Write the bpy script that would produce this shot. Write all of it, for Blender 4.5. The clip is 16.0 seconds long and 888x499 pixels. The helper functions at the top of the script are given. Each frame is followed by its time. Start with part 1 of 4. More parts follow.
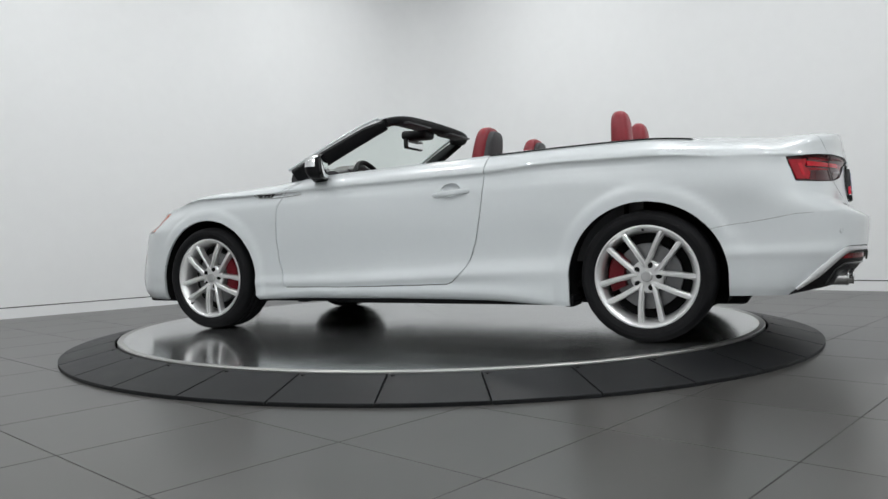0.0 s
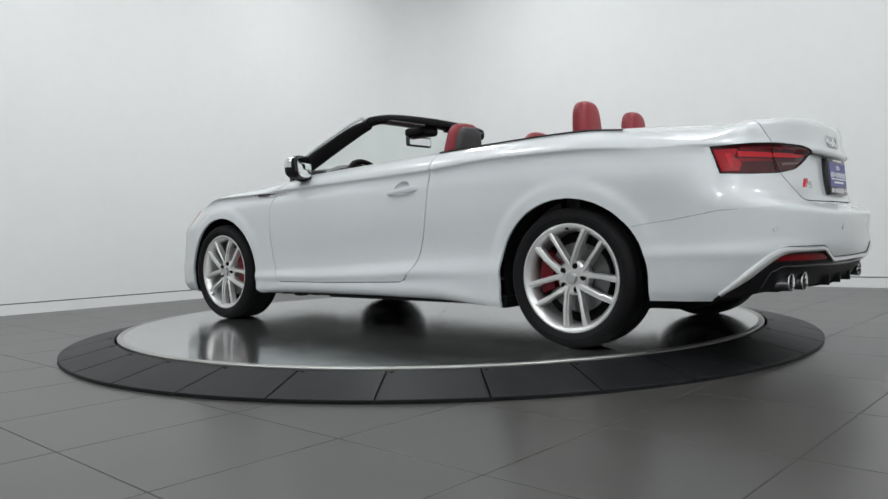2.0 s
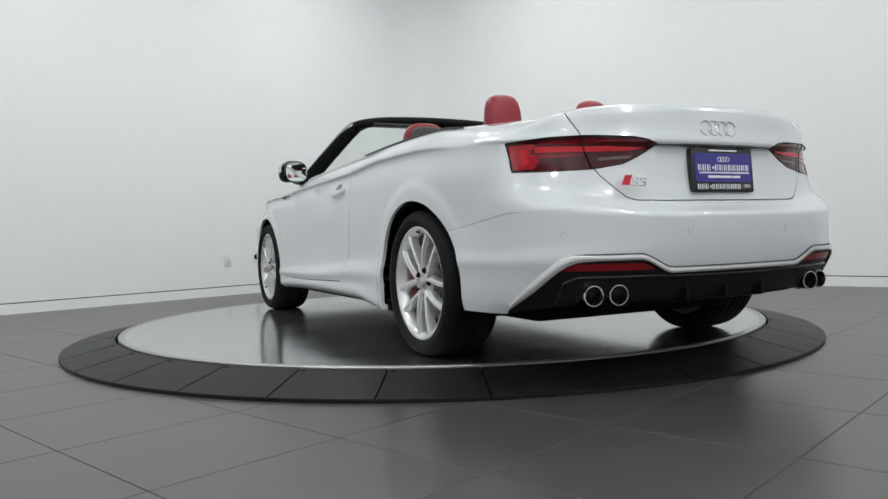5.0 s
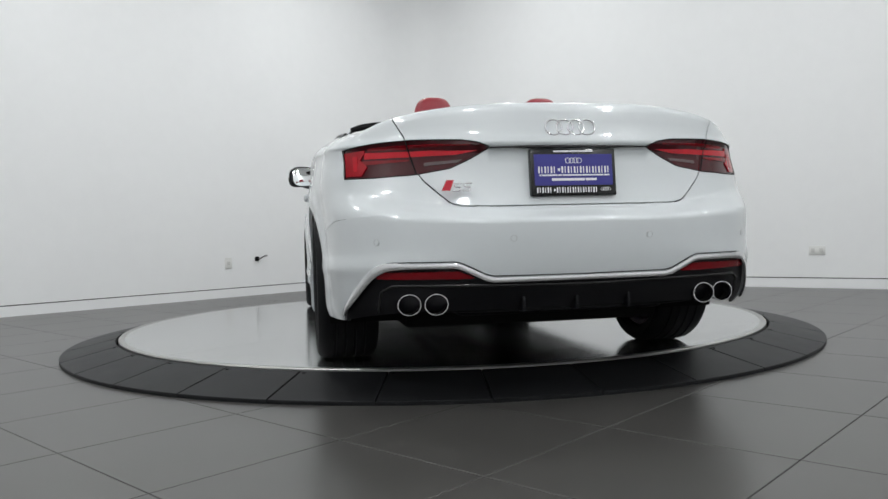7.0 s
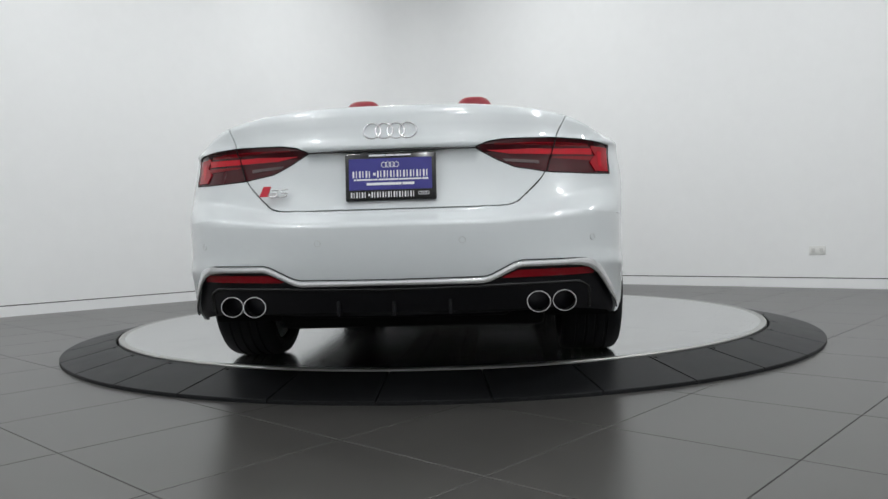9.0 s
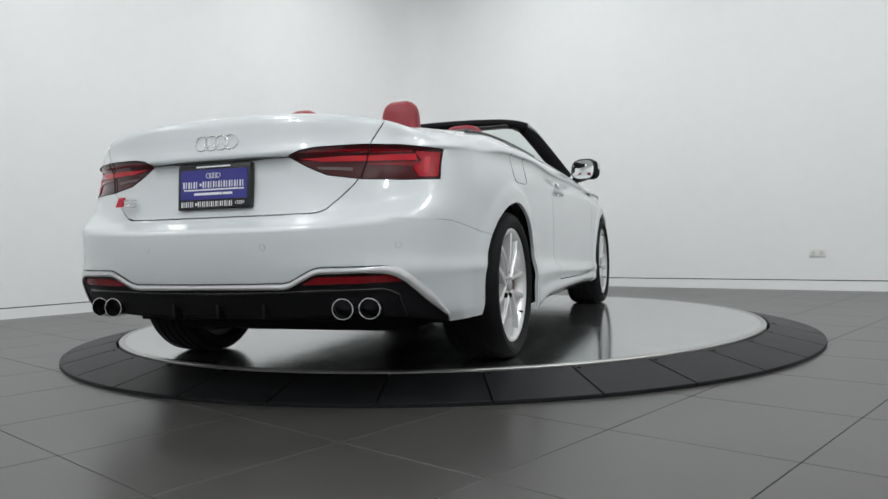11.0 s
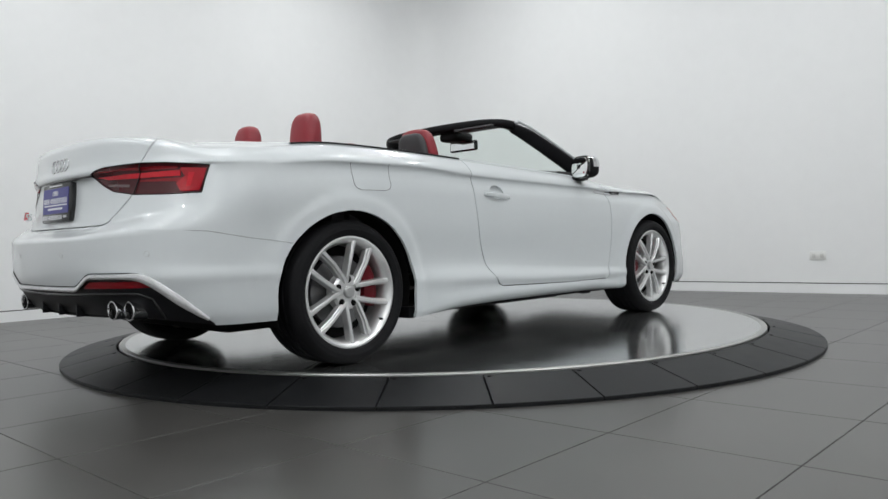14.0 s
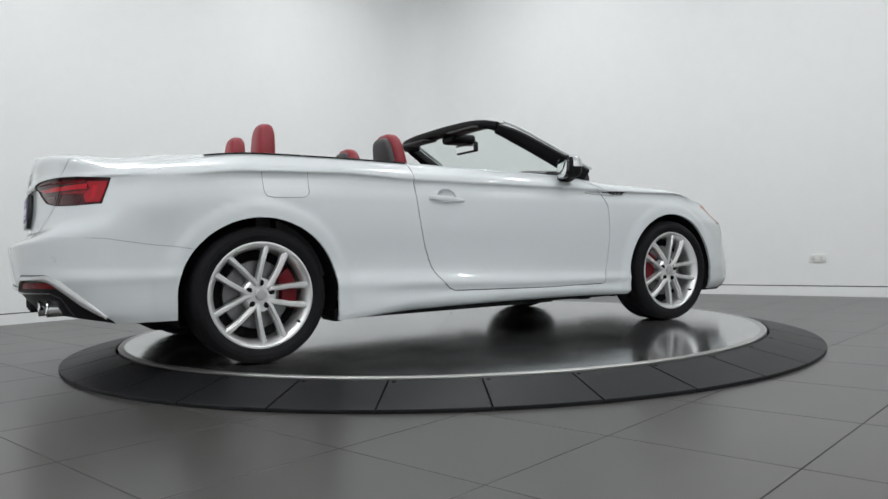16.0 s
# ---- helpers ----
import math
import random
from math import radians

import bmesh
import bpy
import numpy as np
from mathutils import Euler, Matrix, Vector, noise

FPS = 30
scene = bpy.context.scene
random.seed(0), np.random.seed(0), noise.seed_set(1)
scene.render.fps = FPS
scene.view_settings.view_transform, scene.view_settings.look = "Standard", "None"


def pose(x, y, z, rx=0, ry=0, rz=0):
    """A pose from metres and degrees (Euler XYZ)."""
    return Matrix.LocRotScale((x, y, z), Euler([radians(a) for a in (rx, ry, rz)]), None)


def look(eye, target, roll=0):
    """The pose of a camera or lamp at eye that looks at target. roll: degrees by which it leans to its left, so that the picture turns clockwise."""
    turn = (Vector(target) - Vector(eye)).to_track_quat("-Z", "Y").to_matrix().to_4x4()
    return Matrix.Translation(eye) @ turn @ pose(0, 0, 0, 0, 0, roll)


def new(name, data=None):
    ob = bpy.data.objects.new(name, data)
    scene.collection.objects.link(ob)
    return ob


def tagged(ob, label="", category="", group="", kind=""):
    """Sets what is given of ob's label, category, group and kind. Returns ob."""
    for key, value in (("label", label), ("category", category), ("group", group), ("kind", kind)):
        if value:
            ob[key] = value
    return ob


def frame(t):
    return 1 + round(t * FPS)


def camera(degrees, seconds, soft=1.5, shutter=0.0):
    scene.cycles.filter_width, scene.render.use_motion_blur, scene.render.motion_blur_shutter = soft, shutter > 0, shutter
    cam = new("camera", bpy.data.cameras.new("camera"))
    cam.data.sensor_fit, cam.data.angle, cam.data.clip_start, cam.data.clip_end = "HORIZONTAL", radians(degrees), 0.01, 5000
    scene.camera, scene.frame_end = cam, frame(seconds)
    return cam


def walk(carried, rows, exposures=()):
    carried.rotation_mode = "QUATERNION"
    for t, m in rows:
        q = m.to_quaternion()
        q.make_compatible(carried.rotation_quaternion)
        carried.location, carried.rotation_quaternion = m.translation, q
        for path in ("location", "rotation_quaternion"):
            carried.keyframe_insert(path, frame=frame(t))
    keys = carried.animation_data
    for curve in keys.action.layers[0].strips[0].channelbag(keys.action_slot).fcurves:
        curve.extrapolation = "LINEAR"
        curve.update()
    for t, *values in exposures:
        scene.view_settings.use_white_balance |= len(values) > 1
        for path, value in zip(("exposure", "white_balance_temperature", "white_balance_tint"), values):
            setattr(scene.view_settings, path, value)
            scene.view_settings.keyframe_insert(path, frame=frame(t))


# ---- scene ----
# The turntable's axis is the world's z axis; the floor is z = 0, the turntable's top is DECK.
DECK = 0.083
EYE = Vector((0, -5.135, 0.630))
cam = camera(60.92, 16.0)

# seconds, tilt and pan of the camera, turn of the turntable (degrees)
TURNS = [
    (0.0, -0.899, 0.321, -25.542), (0.5, -0.907, 0.282, -29.330), (1.0, -0.915, 0.272, -33.062), (1.5, -1.001, 0.290, -36.783),
    (2.0, -1.158, 0.360, -40.519), (2.5, -1.205, 0.379, -44.306), (3.0, -1.244, 0.417, -48.104), (3.5, -1.252, 0.431, -51.888),
    (4.0, -1.268, 0.384, -55.769), (6.5, -1.075, 0.244, -75.191), (7.0, -1.053, 0.249, -78.969), (7.5, -1.062, 0.253, -82.780),
    (8.0, -1.086, 0.240, -86.583), (8.5, -1.108, 0.241, -90.474), (9.0, -1.056, 0.228, -94.345), (11.5, -0.832, 0.224, -114.297),
    (12.0, -0.771, 0.238, -118.279), (12.5, -0.719, 0.227, -122.156), (13.0, -0.710, 0.229, -126.074), (13.5, -0.685, 0.214, -129.979),
    (14.0, -0.654, 0.216, -133.858), (14.5, -0.609, 0.225, -137.681), (15.0, -0.591, 0.231, -141.487), (15.5, -0.543, 0.250, -145.315),
    (16.0, -0.444, 0.259, -149.154)]


def aim(tilt, pan):
    p, y = radians(tilt), radians(pan)
    return look(EYE, EYE + Vector((math.sin(y) * math.cos(p), math.cos(y) * math.cos(p), math.sin(p))), -1.626)


walk(cam, [(t, aim(tilt, pan)) for t, tilt, pan, _ in TURNS], [(0.0, 0.0), (16.0, 0.0)])

# ---- light ----
world = bpy.data.worlds.new("world")
scene.world = world
world.use_nodes = True
world.node_tree.nodes["Background"].inputs[0].default_value = (0.9, 0.95, 1.0, 1)
world.node_tree.nodes["Background"].inputs[1].default_value = 0.05


def ceiling_panel(x, y, sx, sy, watts, turn=45):
    lamp = bpy.data.lights.new("ceiling_panel", "AREA")
    lamp.shape, lamp.size, lamp.size_y, lamp.energy = "RECTANGLE", sx, sy, watts
    lamp.color = (0.975, 1.0, 1.005)
    ob = new("ceiling_panel", lamp)
    ob.matrix_basis = pose(x, y, 4.55, 0, 0, turn)
    return ob


# out-of-view ceiling lamps; the last row is added to brighten the car's tail
LIGHTS = [(x, y, 0.22, 0.55, w) for x, y, w in (
    (-2.9, 0.7, 22), (-0.7, 2.75, 28), (0.8, 2.65, 28), (3.0, 0.6, 22), (-1.6, -0.2, 36), (1.6, -0.2, 36),
    (-4.8, -1.8, 30), (-2.4, -3.2, 32), (0.2, -4.4, 32), (2.6, -3.2, 32), (5.0, -1.8, 30),
    (-2.9, -5.2, 52), (3.6, -4.9, 52), (0.6, -7.6, 56))]
for row in LIGHTS:
    ceiling_panel(*row)


# ---- materials ----
def material(name, color, rough=0.5, metal=0.0, coat=0.0, vary=0.0, scale=20.0, bump=0.0, bump_scale=200.0, rough_vary=0.0, place=False, **extra):
    """A principled material; vary: share by which the colour wanders at two scales; bump: fine relief in metres."""
    m = bpy.data.materials.new(name)
    m.use_nodes = True
    nt = m.node_tree
    b = nt.nodes["Principled BSDF"]
    b.inputs["Base Color"].default_value = (*color, 1)
    b.inputs["Roughness"].default_value = rough
    b.inputs["Metallic"].default_value = metal
    b.inputs["Coat Weight"].default_value = coat
    b.inputs["Coat Roughness"].default_value = 0.04
    for key, value in extra.items():
        b.inputs[key.replace("_", " ")].default_value = value
    if vary or bump or rough_vary:
        co = nt.nodes.new("ShaderNodeNewGeometry" if place else "ShaderNodeTexCoord")
        where = "Position" if place else "Object"
        if vary or rough_vary:
            big, fine = nt.nodes.new("ShaderNodeTexNoise"), nt.nodes.new("ShaderNodeTexNoise")
            big.inputs["Scale"].default_value, fine.inputs["Scale"].default_value = scale * 0.12, scale
            fine.inputs["Detail"].default_value = 6
            add = nt.nodes.new("ShaderNodeMath")
            add.operation = "ADD"
            for k, node in enumerate((big, fine)):
                nt.links.new(co.outputs[where], node.inputs["Vector"])
                nt.links.new(node.outputs["Fac"], add.inputs[k])
            if vary:
                ramp = nt.nodes.new("ShaderNodeMapRange")
                ramp.inputs["From Min"].default_value, ramp.inputs["From Max"].default_value = 0.6, 1.4
                ramp.inputs["To Min"].default_value, ramp.inputs["To Max"].default_value = 1 - vary, 1 + vary
                mix = nt.nodes.new("ShaderNodeVectorMath")
                mix.operation = "SCALE"
                mix.inputs[0].default_value = color
                nt.links.new(add.outputs[0], ramp.inputs["Value"])
                nt.links.new(ramp.outputs[0], mix.inputs["Scale"])
                nt.links.new(mix.outputs[0], b.inputs["Base Color"])
            if rough_vary:
                r2 = nt.nodes.new("ShaderNodeMapRange")
                r2.inputs["From Min"].default_value, r2.inputs["From Max"].default_value = 0.6, 1.4
                r2.inputs["To Min"].default_value, r2.inputs["To Max"].default_value = max(0.02, rough - rough_vary), rough + rough_vary
                nt.links.new(add.outputs[0], r2.inputs["Value"])
                nt.links.new(r2.outputs[0], b.inputs["Roughness"])
        if bump:
            tex, bp = nt.nodes.new("ShaderNodeTexNoise"), nt.nodes.new("ShaderNodeBump")
            tex.inputs["Scale"].default_value, tex.inputs["Detail"].default_value = bump_scale, 3
            bp.inputs["Distance"].default_value, bp.inputs["Strength"].default_value = bump, 0.6
            nt.links.new(co.outputs[where], tex.inputs["Vector"])
            nt.links.new(tex.outputs["Fac"], bp.inputs["Height"])
            nt.links.new(bp.outputs[0], b.inputs["Normal"])
    return m


WHITE = material("white_paint", (0.62, 0.65, 0.665), 0.32, 0, 1.0, 0.01, 30)
WALL = material("wall_paint", (0.835, 0.84, 0.842), 0.75, 0, 0, 0.015, 8, 0.0004, 300)
GROUT = material("grout", (0.035, 0.035, 0.034), 0.9, 0, 0, 0.1, 60)
TILE = material("floor_tile", (0.060, 0.0578, 0.0545), 0.29, 0, 0, 0.09, 4, 0, 0, 0.008, place=True)
RUBBER = material("ramp_coating", (0.012, 0.0125, 0.0135), 0.42, 0, 0, 0.34, 9, 0.0002, 260, 0.04, place=True, Specular_IOR_Level=0.12)
STEEL = material("polished_steel", (0.55, 0.56, 0.56), 0.135, 0.95, 0, 0.20, 3.5, 0, 0, 0.045)
RIMSTEEL = material("bright_steel", (0.42, 0.42, 0.41), 0.42, 1.0, 0, 0.05, 30)
TYRE = material("tyre_rubber", (0.006, 0.006, 0.007), 0.72, 0, 0, 0.2, 40, 0.0004, 300, Specular_IOR_Level=0.2)
ALLOY = material("silver_alloy", (0.72, 0.72, 0.72), 0.33, 0.75, 0.2, 0.05, 40)
BARREL = material("rim_barrel", (0.45, 0.45, 0.45), 0.35, 0.7, 0.2, 0.05, 40)
CHROME = material("chrome", (0.80, 0.80, 0.81), 0.16, 1.0)
SATIN = material("satin_aluminium", (0.74, 0.74, 0.75), 0.20, 1.0, 0, 0.03, 60)
BLACK = material("black_plastic", (0.007, 0.007, 0.008), 0.5, 0, 0, 0.2, 50, 0.0003, 400, Specular_IOR_Level=0.12)
GLOSSBLACK = material("gloss_black", (0.006, 0.006, 0.007), 0.16, 0, 0.15, 0.1, 30)
DIFFUSER = material("diffuser_plastic", (0.006, 0.006, 0.008), 0.42, 0, 0, 0.2, 50, Specular_IOR_Level=0.25)
LINER = material("dark_liner", (0.007, 0.007, 0.007), 0.9, 0, 0, 0.2, 40, Specular_IOR_Level=0.15)
LEATHER = material("red_leather", (0.23, 0.012, 0.022), 0.42, 0, 0, 0.12, 60, 0.0008, 420)
CHARCOAL = material("charcoal_leather", (0.045, 0.045, 0.048), 0.5, 0, 0, 0.15, 60, 0.0006, 420)
CALIPER = material("red_caliper", (0.11, 0.004, 0.009), 0.4, 0, 0.05, 0.1, 40, Specular_IOR_Level=0.2)
IRON = material("brake_iron", (0.20, 0.20, 0.205), 0.4, 1.0, 0, 0.1, 60)
LENS = material("red_lens", (0.20, 0.003, 0.008), 0.12, 0, 0.55, 0.08, 25, Specular_IOR_Level=0.15)
DARKLENS = material("smoked_red_lens", (0.055, 0.003, 0.006), 0.12, 0, 0.6, 0.1, 25, Specular_IOR_Level=0.15)
BRIGHTLENS = material("bright_red_lens", (0.48, 0.005, 0.016), 0.14, 0, 0.5, 0.12, 40, Specular_IOR_Level=0.15)
OUTERLENS = material("outer_red_lens", (0.32, 0.004, 0.012), 0.14, 0, 0.5, 0.15, 40, Specular_IOR_Level=0.15)
CLEARBAR = material("frosted_lens", (0.40, 0.36, 0.36), 0.25, 0, 0.5, 0.3, 60)
FROSTDARK = material("smoked_reverse_lens", (0.11, 0.075, 0.075), 0.3, 0, 0.4, 0.3, 60)
AMBER = material("amber_lens", (0.55, 0.16, 0.09), 0.12, 0, 1.0)
BLUE = material("blue_plate", (0.028, 0.026, 0.22), 0.4, 0, 0.2, 0.06, 30)
INK = material("white_print", (0.75, 0.75, 0.78), 0.5)
BADGERED = material("badge_red", (0.55, 0.01, 0.03), 0.2, 0, 0.5)
MIRROR = material("mirror_glass", (0.85, 0.87, 0.87), 0.02, 1.0)
SOCKET = material("socket_plastic", (0.60, 0.60, 0.58), 0.5)
OUTLET = material("outlet_plastic", (0.74, 0.74, 0.72), 0.4)
GLASS = bpy.data.materials.new("windscreen_glass")
GLASS.use_nodes = True
g = GLASS.node_tree.nodes["Principled BSDF"]
g.inputs["Base Color"].default_value = (0.84, 0.95, 0.90, 1)
g.inputs["Roughness"].default_value = 0.0
g.inputs["Transmission Weight"].default_value = 1.0
g.inputs["IOR"].default_value = 1.02


# ---- mesh helpers ----
def smooth(me, degrees=35):
    me.polygons.foreach_set("use_smooth", [True] * len(me.polygons))
    try:
        me.set_sharp_from_angle(angle=radians(degrees))
    except AttributeError:
        pass


def part(name, bm, mat, parent=None, label="", angle=35, kind=""):
    """Links a bmesh as one mesh object under a thing or a part."""
    bmesh.ops.recalc_face_normals(bm, faces=bm.faces)
    me = bpy.data.meshes.new(name)
    bm.to_mesh(me)
    bm.free()
    smooth(me, angle)
    me.materials.append(mat)
    ob = new(name, me)
    ob.parent = parent
    return tagged(ob, label, kind=kind)


def block(x0, x1, y0, y1, z0, z1, bevel=0.0, segments=2):
    bm = bmesh.new()
    bmesh.ops.create_cube(bm, size=1)
    for v in bm.verts:
        v.co = Vector((x0 + (v.co.x + .5) * (x1 - x0), y0 + (v.co.y + .5) * (y1 - y0), z0 + (v.co.z + .5) * (z1 - z0)))
    if bevel:
        bmesh.ops.bevel(bm, geom=bm.edges[:], offset=bevel, segments=segments, affect="EDGES", profile=0.5)
    return bm


def lathe(profile, n=64, axis="y"):
    """Turns (radius, height) pairs about the axis; a closed profile when the first pair comes again."""
    bm = bmesh.new()
    rows = []
    for r, h in profile:
        row = []
        for i in range(n):
            a = 2 * math.pi * i / n
            c = (r * math.cos(a), h, r * math.sin(a)) if axis == "y" else (r * math.cos(a), r * math.sin(a), h)
            row.append(bm.verts.new(c))
        rows.append(row)
    for a, b in zip(rows, rows[1:]):
        for i in range(n):
            bm.faces.new((a[i], a[(i + 1) % n], b[(i + 1) % n], b[i]))
    bmesh.ops.remove_doubles(bm, verts=bm.verts, dist=1e-6)
    return bm


def sweep(path, widths, heights, up=(0, 0, 1), corner=0.3, closed=False):
    """A rounded-rectangle section carried along a path; width lies across 'up', height along it."""
    bm = bmesh.new()
    path = [Vector(p) for p in path]
    up = Vector(up)
    n = len(path)
    widths = widths if hasattr(widths, "__len__") else [widths] * n
    heights = heights if hasattr(heights, "__len__") else [heights] * n
    rows = []
    for i, p in enumerate(path):
        d = (path[(i + 1) % n if closed else min(i + 1, n - 1)] - path[(i - 1) % n if closed else max(i - 1, 0)]).normalized()
        side = d.cross(up).normalized()
        top = side.cross(d).normalized()
        w, h = widths[i] / 2, heights[i] / 2
        c = corner * min(w, h) * 2
        c = min(c, w * 0.98, h * 0.98)
        ring = []
        for sx, sy, a0 in ((1, 1, 0), (-1, 1, 90), (-1, -1, 180), (1, -1, 270)):
            for da in (0, 45, 90):
                a = radians(a0 + da)
                ring.append(bm.verts.new(p + side * (sx * (w - c) + c * math.cos(a)) + top * (sy * (h - c) + c * math.sin(a))))
        rows.append(ring)
    m = len(rows[0])
    for i in range(n if closed else n - 1):
        a, b = rows[i], rows[(i + 1) % n]
        for j in range(m):
            bm.faces.new((a[j], a[(j + 1) % m], b[(j + 1) % m], b[j]))
    if not closed:
        bm.faces.new(rows[0])
        bm.faces.new(rows[-1][::-1])
    return bm


def curve(points, n):
    """n points on a smooth line through the given ones."""
    p = np.array(points, float)
    t = np.r_[0, np.cumsum(np.linalg.norm(np.diff(p, axis=0), axis=1))]
    u = np.linspace(0, t[-1], n)
    return np.stack([hermite(t, p[:, k], u) for k in range(p.shape[1])], 1)


def hermite(t, y, u):
    """Monotone cubic through (t, y) at u."""
    t, y, u = np.asarray(t, float), np.asarray(y, float), np.asarray(u, float)
    h, d = np.diff(t), np.diff(y) / np.diff(t)
    m = np.zeros_like(y)
    if len(t) > 2:
        good = d[:-1] * d[1:] > 0
        w1, w2 = 2 * h[1:] + h[:-1], h[1:] + 2 * h[:-1]
        m[1:-1] = np.where(good, (w1 + w2) / (w1 / np.where(good, d[:-1], 1) + w2 / np.where(good, d[1:], 1)), 0)
    m[0], m[-1] = d[0], d[-1]
    k = np.clip(np.searchsorted(t, u) - 1, 0, len(t) - 2)
    q = np.clip((u - t[k]) / h[k], 0, 1)
    return ((2 * q**3 - 3 * q**2 + 1) * y[k] + (q**3 - 2 * q**2 + q) * h[k] * m[k]
            + (-2 * q**3 + 3 * q**2) * y[k + 1] + (q**3 - q**2) * h[k] * m[k + 1])


def mirrored(bm):
    """A copy of bm on the other side of the car."""
    b2 = bm.copy()
    for v in b2.verts:
        v.co.y = -v.co.y
    bmesh.ops.reverse_faces(b2, faces=b2.faces)
    return b2


# ---- the room ----
CORNER = Vector((-0.24, 5.63, 0))
WEST, EAST = Vector((-math.cos(radians(46)), -math.sin(radians(46)), 0)), Vector((math.cos(radians(39)), -math.sin(radians(39)), 0))
P_WEST, P_EAST = CORNER + 11 * WEST, CORNER + 11 * EAST
P_SOUTH = P_WEST + P_EAST - CORNER
HEIGHT = 4.6


def wall_strip(path, z0, z1, front, back):
    """A wall along a line, between two distances behind the line (to its left when walked)."""
    bm = bmesh.new()
    n = len(path)
    rows = []
    for i, p in enumerate(path):
        d = (path[min(i + 1, n - 1)] - path[max(i - 1, 0)]).normalized()
        out = Vector((-d.y, d.x, 0))
        rows.append([bm.verts.new(p + out * o + Vector((0, 0, z))) for o, z in ((front, z0), (front, z1), (back, z1), (back, z0))])
    for a, b in zip(rows, rows[1:]):
        for j in range(4):
            bm.faces.new((a[j], a[(j + 1) % 4], b[(j + 1) % 4], b[j]))
    bm.faces.new(rows[0])
    bm.faces.new(rows[-1][::-1])
    return bm


def rounded_corner(radius=0.5, n=10):
    a, b = CORNER + WEST * radius, CORNER + EAST * radius
    return [P_WEST] + [a.lerp(CORNER, t).lerp(CORNER.lerp(b, t), t) for t in (i / n for i in range(n + 1))] + [P_EAST]


NORTH = rounded_corner()
for name, path in (("wall_north", NORTH), ("wall_south_west", [P_SOUTH, P_WEST]), ("wall_south_east", [P_EAST, P_SOUTH])):
    tagged(part(name, wall_strip(path, 0.106, HEIGHT, 0.0, 0.25), WALL, None, "smooth white painted showroom wall", 30), category="wall", kind="structure")
    tagged(part("baseboard", wall_strip(path, -0.02, 0.096, 0.0, 0.25), WALL, None, "flush white baseboard under a thin shadow gap", 30), category="baseboard", kind="structure")
    tagged(part("trim", wall_strip(path, 0.094, 0.108, 0.018, 0.24), GROUT, None, "dark recessed shadow gap above the baseboard", 30), category="trim", kind="structure")


def slab(corners, z0, z1):
    bm = bmesh.new()
    lo, hi = [bm.verts.new((p.x, p.y, z0)) for p in corners], [bm.verts.new((p.x, p.y, z1)) for p in corners]
    bm.faces.new(lo[::-1])
    bm.faces.new(hi)
    for i in range(len(lo)):
        bm.faces.new((lo[i], lo[(i + 1) % len(lo)], hi[(i + 1) % len(lo)], hi[i]))
    return bm


ROOM = [P_SOUTH, P_EAST, CORNER, P_WEST]
MID = sum(ROOM, Vector()) / 4
GROWN = [MID + (p - MID) * 1.06 for p in ROOM]
floor = tagged(part("floor", slab(GROWN, -0.12, -0.003), GROUT, None, "dark grey tiled showroom floor with thin joints"), category="floor", kind="structure")
tagged(part("ceiling", slab(GROWN, HEIGHT, HEIGHT + 0.2), WALL, None, "plain white ceiling"), category="ceiling", kind="structure")


def wall_plate(name, origin, along, dist, z, w, h, label, category):
    """A small cover plate on a wall: its middle lies dist along the wall from the corner."""
    m = Matrix.Translation(origin + along * dist + Vector((0, 0, z))) @ Matrix.Rotation(math.atan2(along.y, along.x), 4, "Z")
    top = tagged(new(name), label, category)
    top.matrix_basis = m
    flip = -1 if along.x > 0 else 1
    part("cover_plate", block(-w / 2, w / 2, *sorted((0.0, flip * 0.008)), -h / 2, h / 2, 0.003), OUTLET, top)
    for k in ((-0.25, 0.25) if w > h else (0,)):
        part("socket", block(k * w - 0.017, k * w + 0.017, *sorted((flip * 0.0075, flip * 0.0105)), -0.02, 0.02, 0.001), SOCKET, top, "grey socket face")
    return top


# ---- the turntable ----
R_DISC, R_RAMP = 2.032, 2.333


def sector(r0, r1, a0, a1, n, z0, z1, lip, bevel=0.004):
    """A piece of a ring between two angles (degrees), its top sloping from z0 inside to z1 outside, with a small chamfer."""
    bm = bmesh.new()
    rows = []
    for i in range(n + 1):
        f = i / n
        row = []
        for r, z, inner in ((r0, z0 - 0.03, 0), (r0, z0 - bevel, 0), (r0 + bevel, z0, 1), (r1 - bevel, z1, 1), (r1, z1 - bevel, 0), (r1, z1 - lip, 0)):
            e = (bevel / r) if inner else 0
            a = radians(a0) + e + (radians(a1 - a0) - 2 * e) * f
            row.append(bm.verts.new((r * math.cos(a), r * math.sin(a), z)))
        rows.append(row)
    for a, b in zip(rows, rows[1:]):
        for j in range(len(a) - 1):
            bm.faces.new((a[j], a[j + 1], b[j + 1], b[j]))
    bm.faces.new(rows[0][::-1])
    bm.faces.new(rows[-1])
    return bm


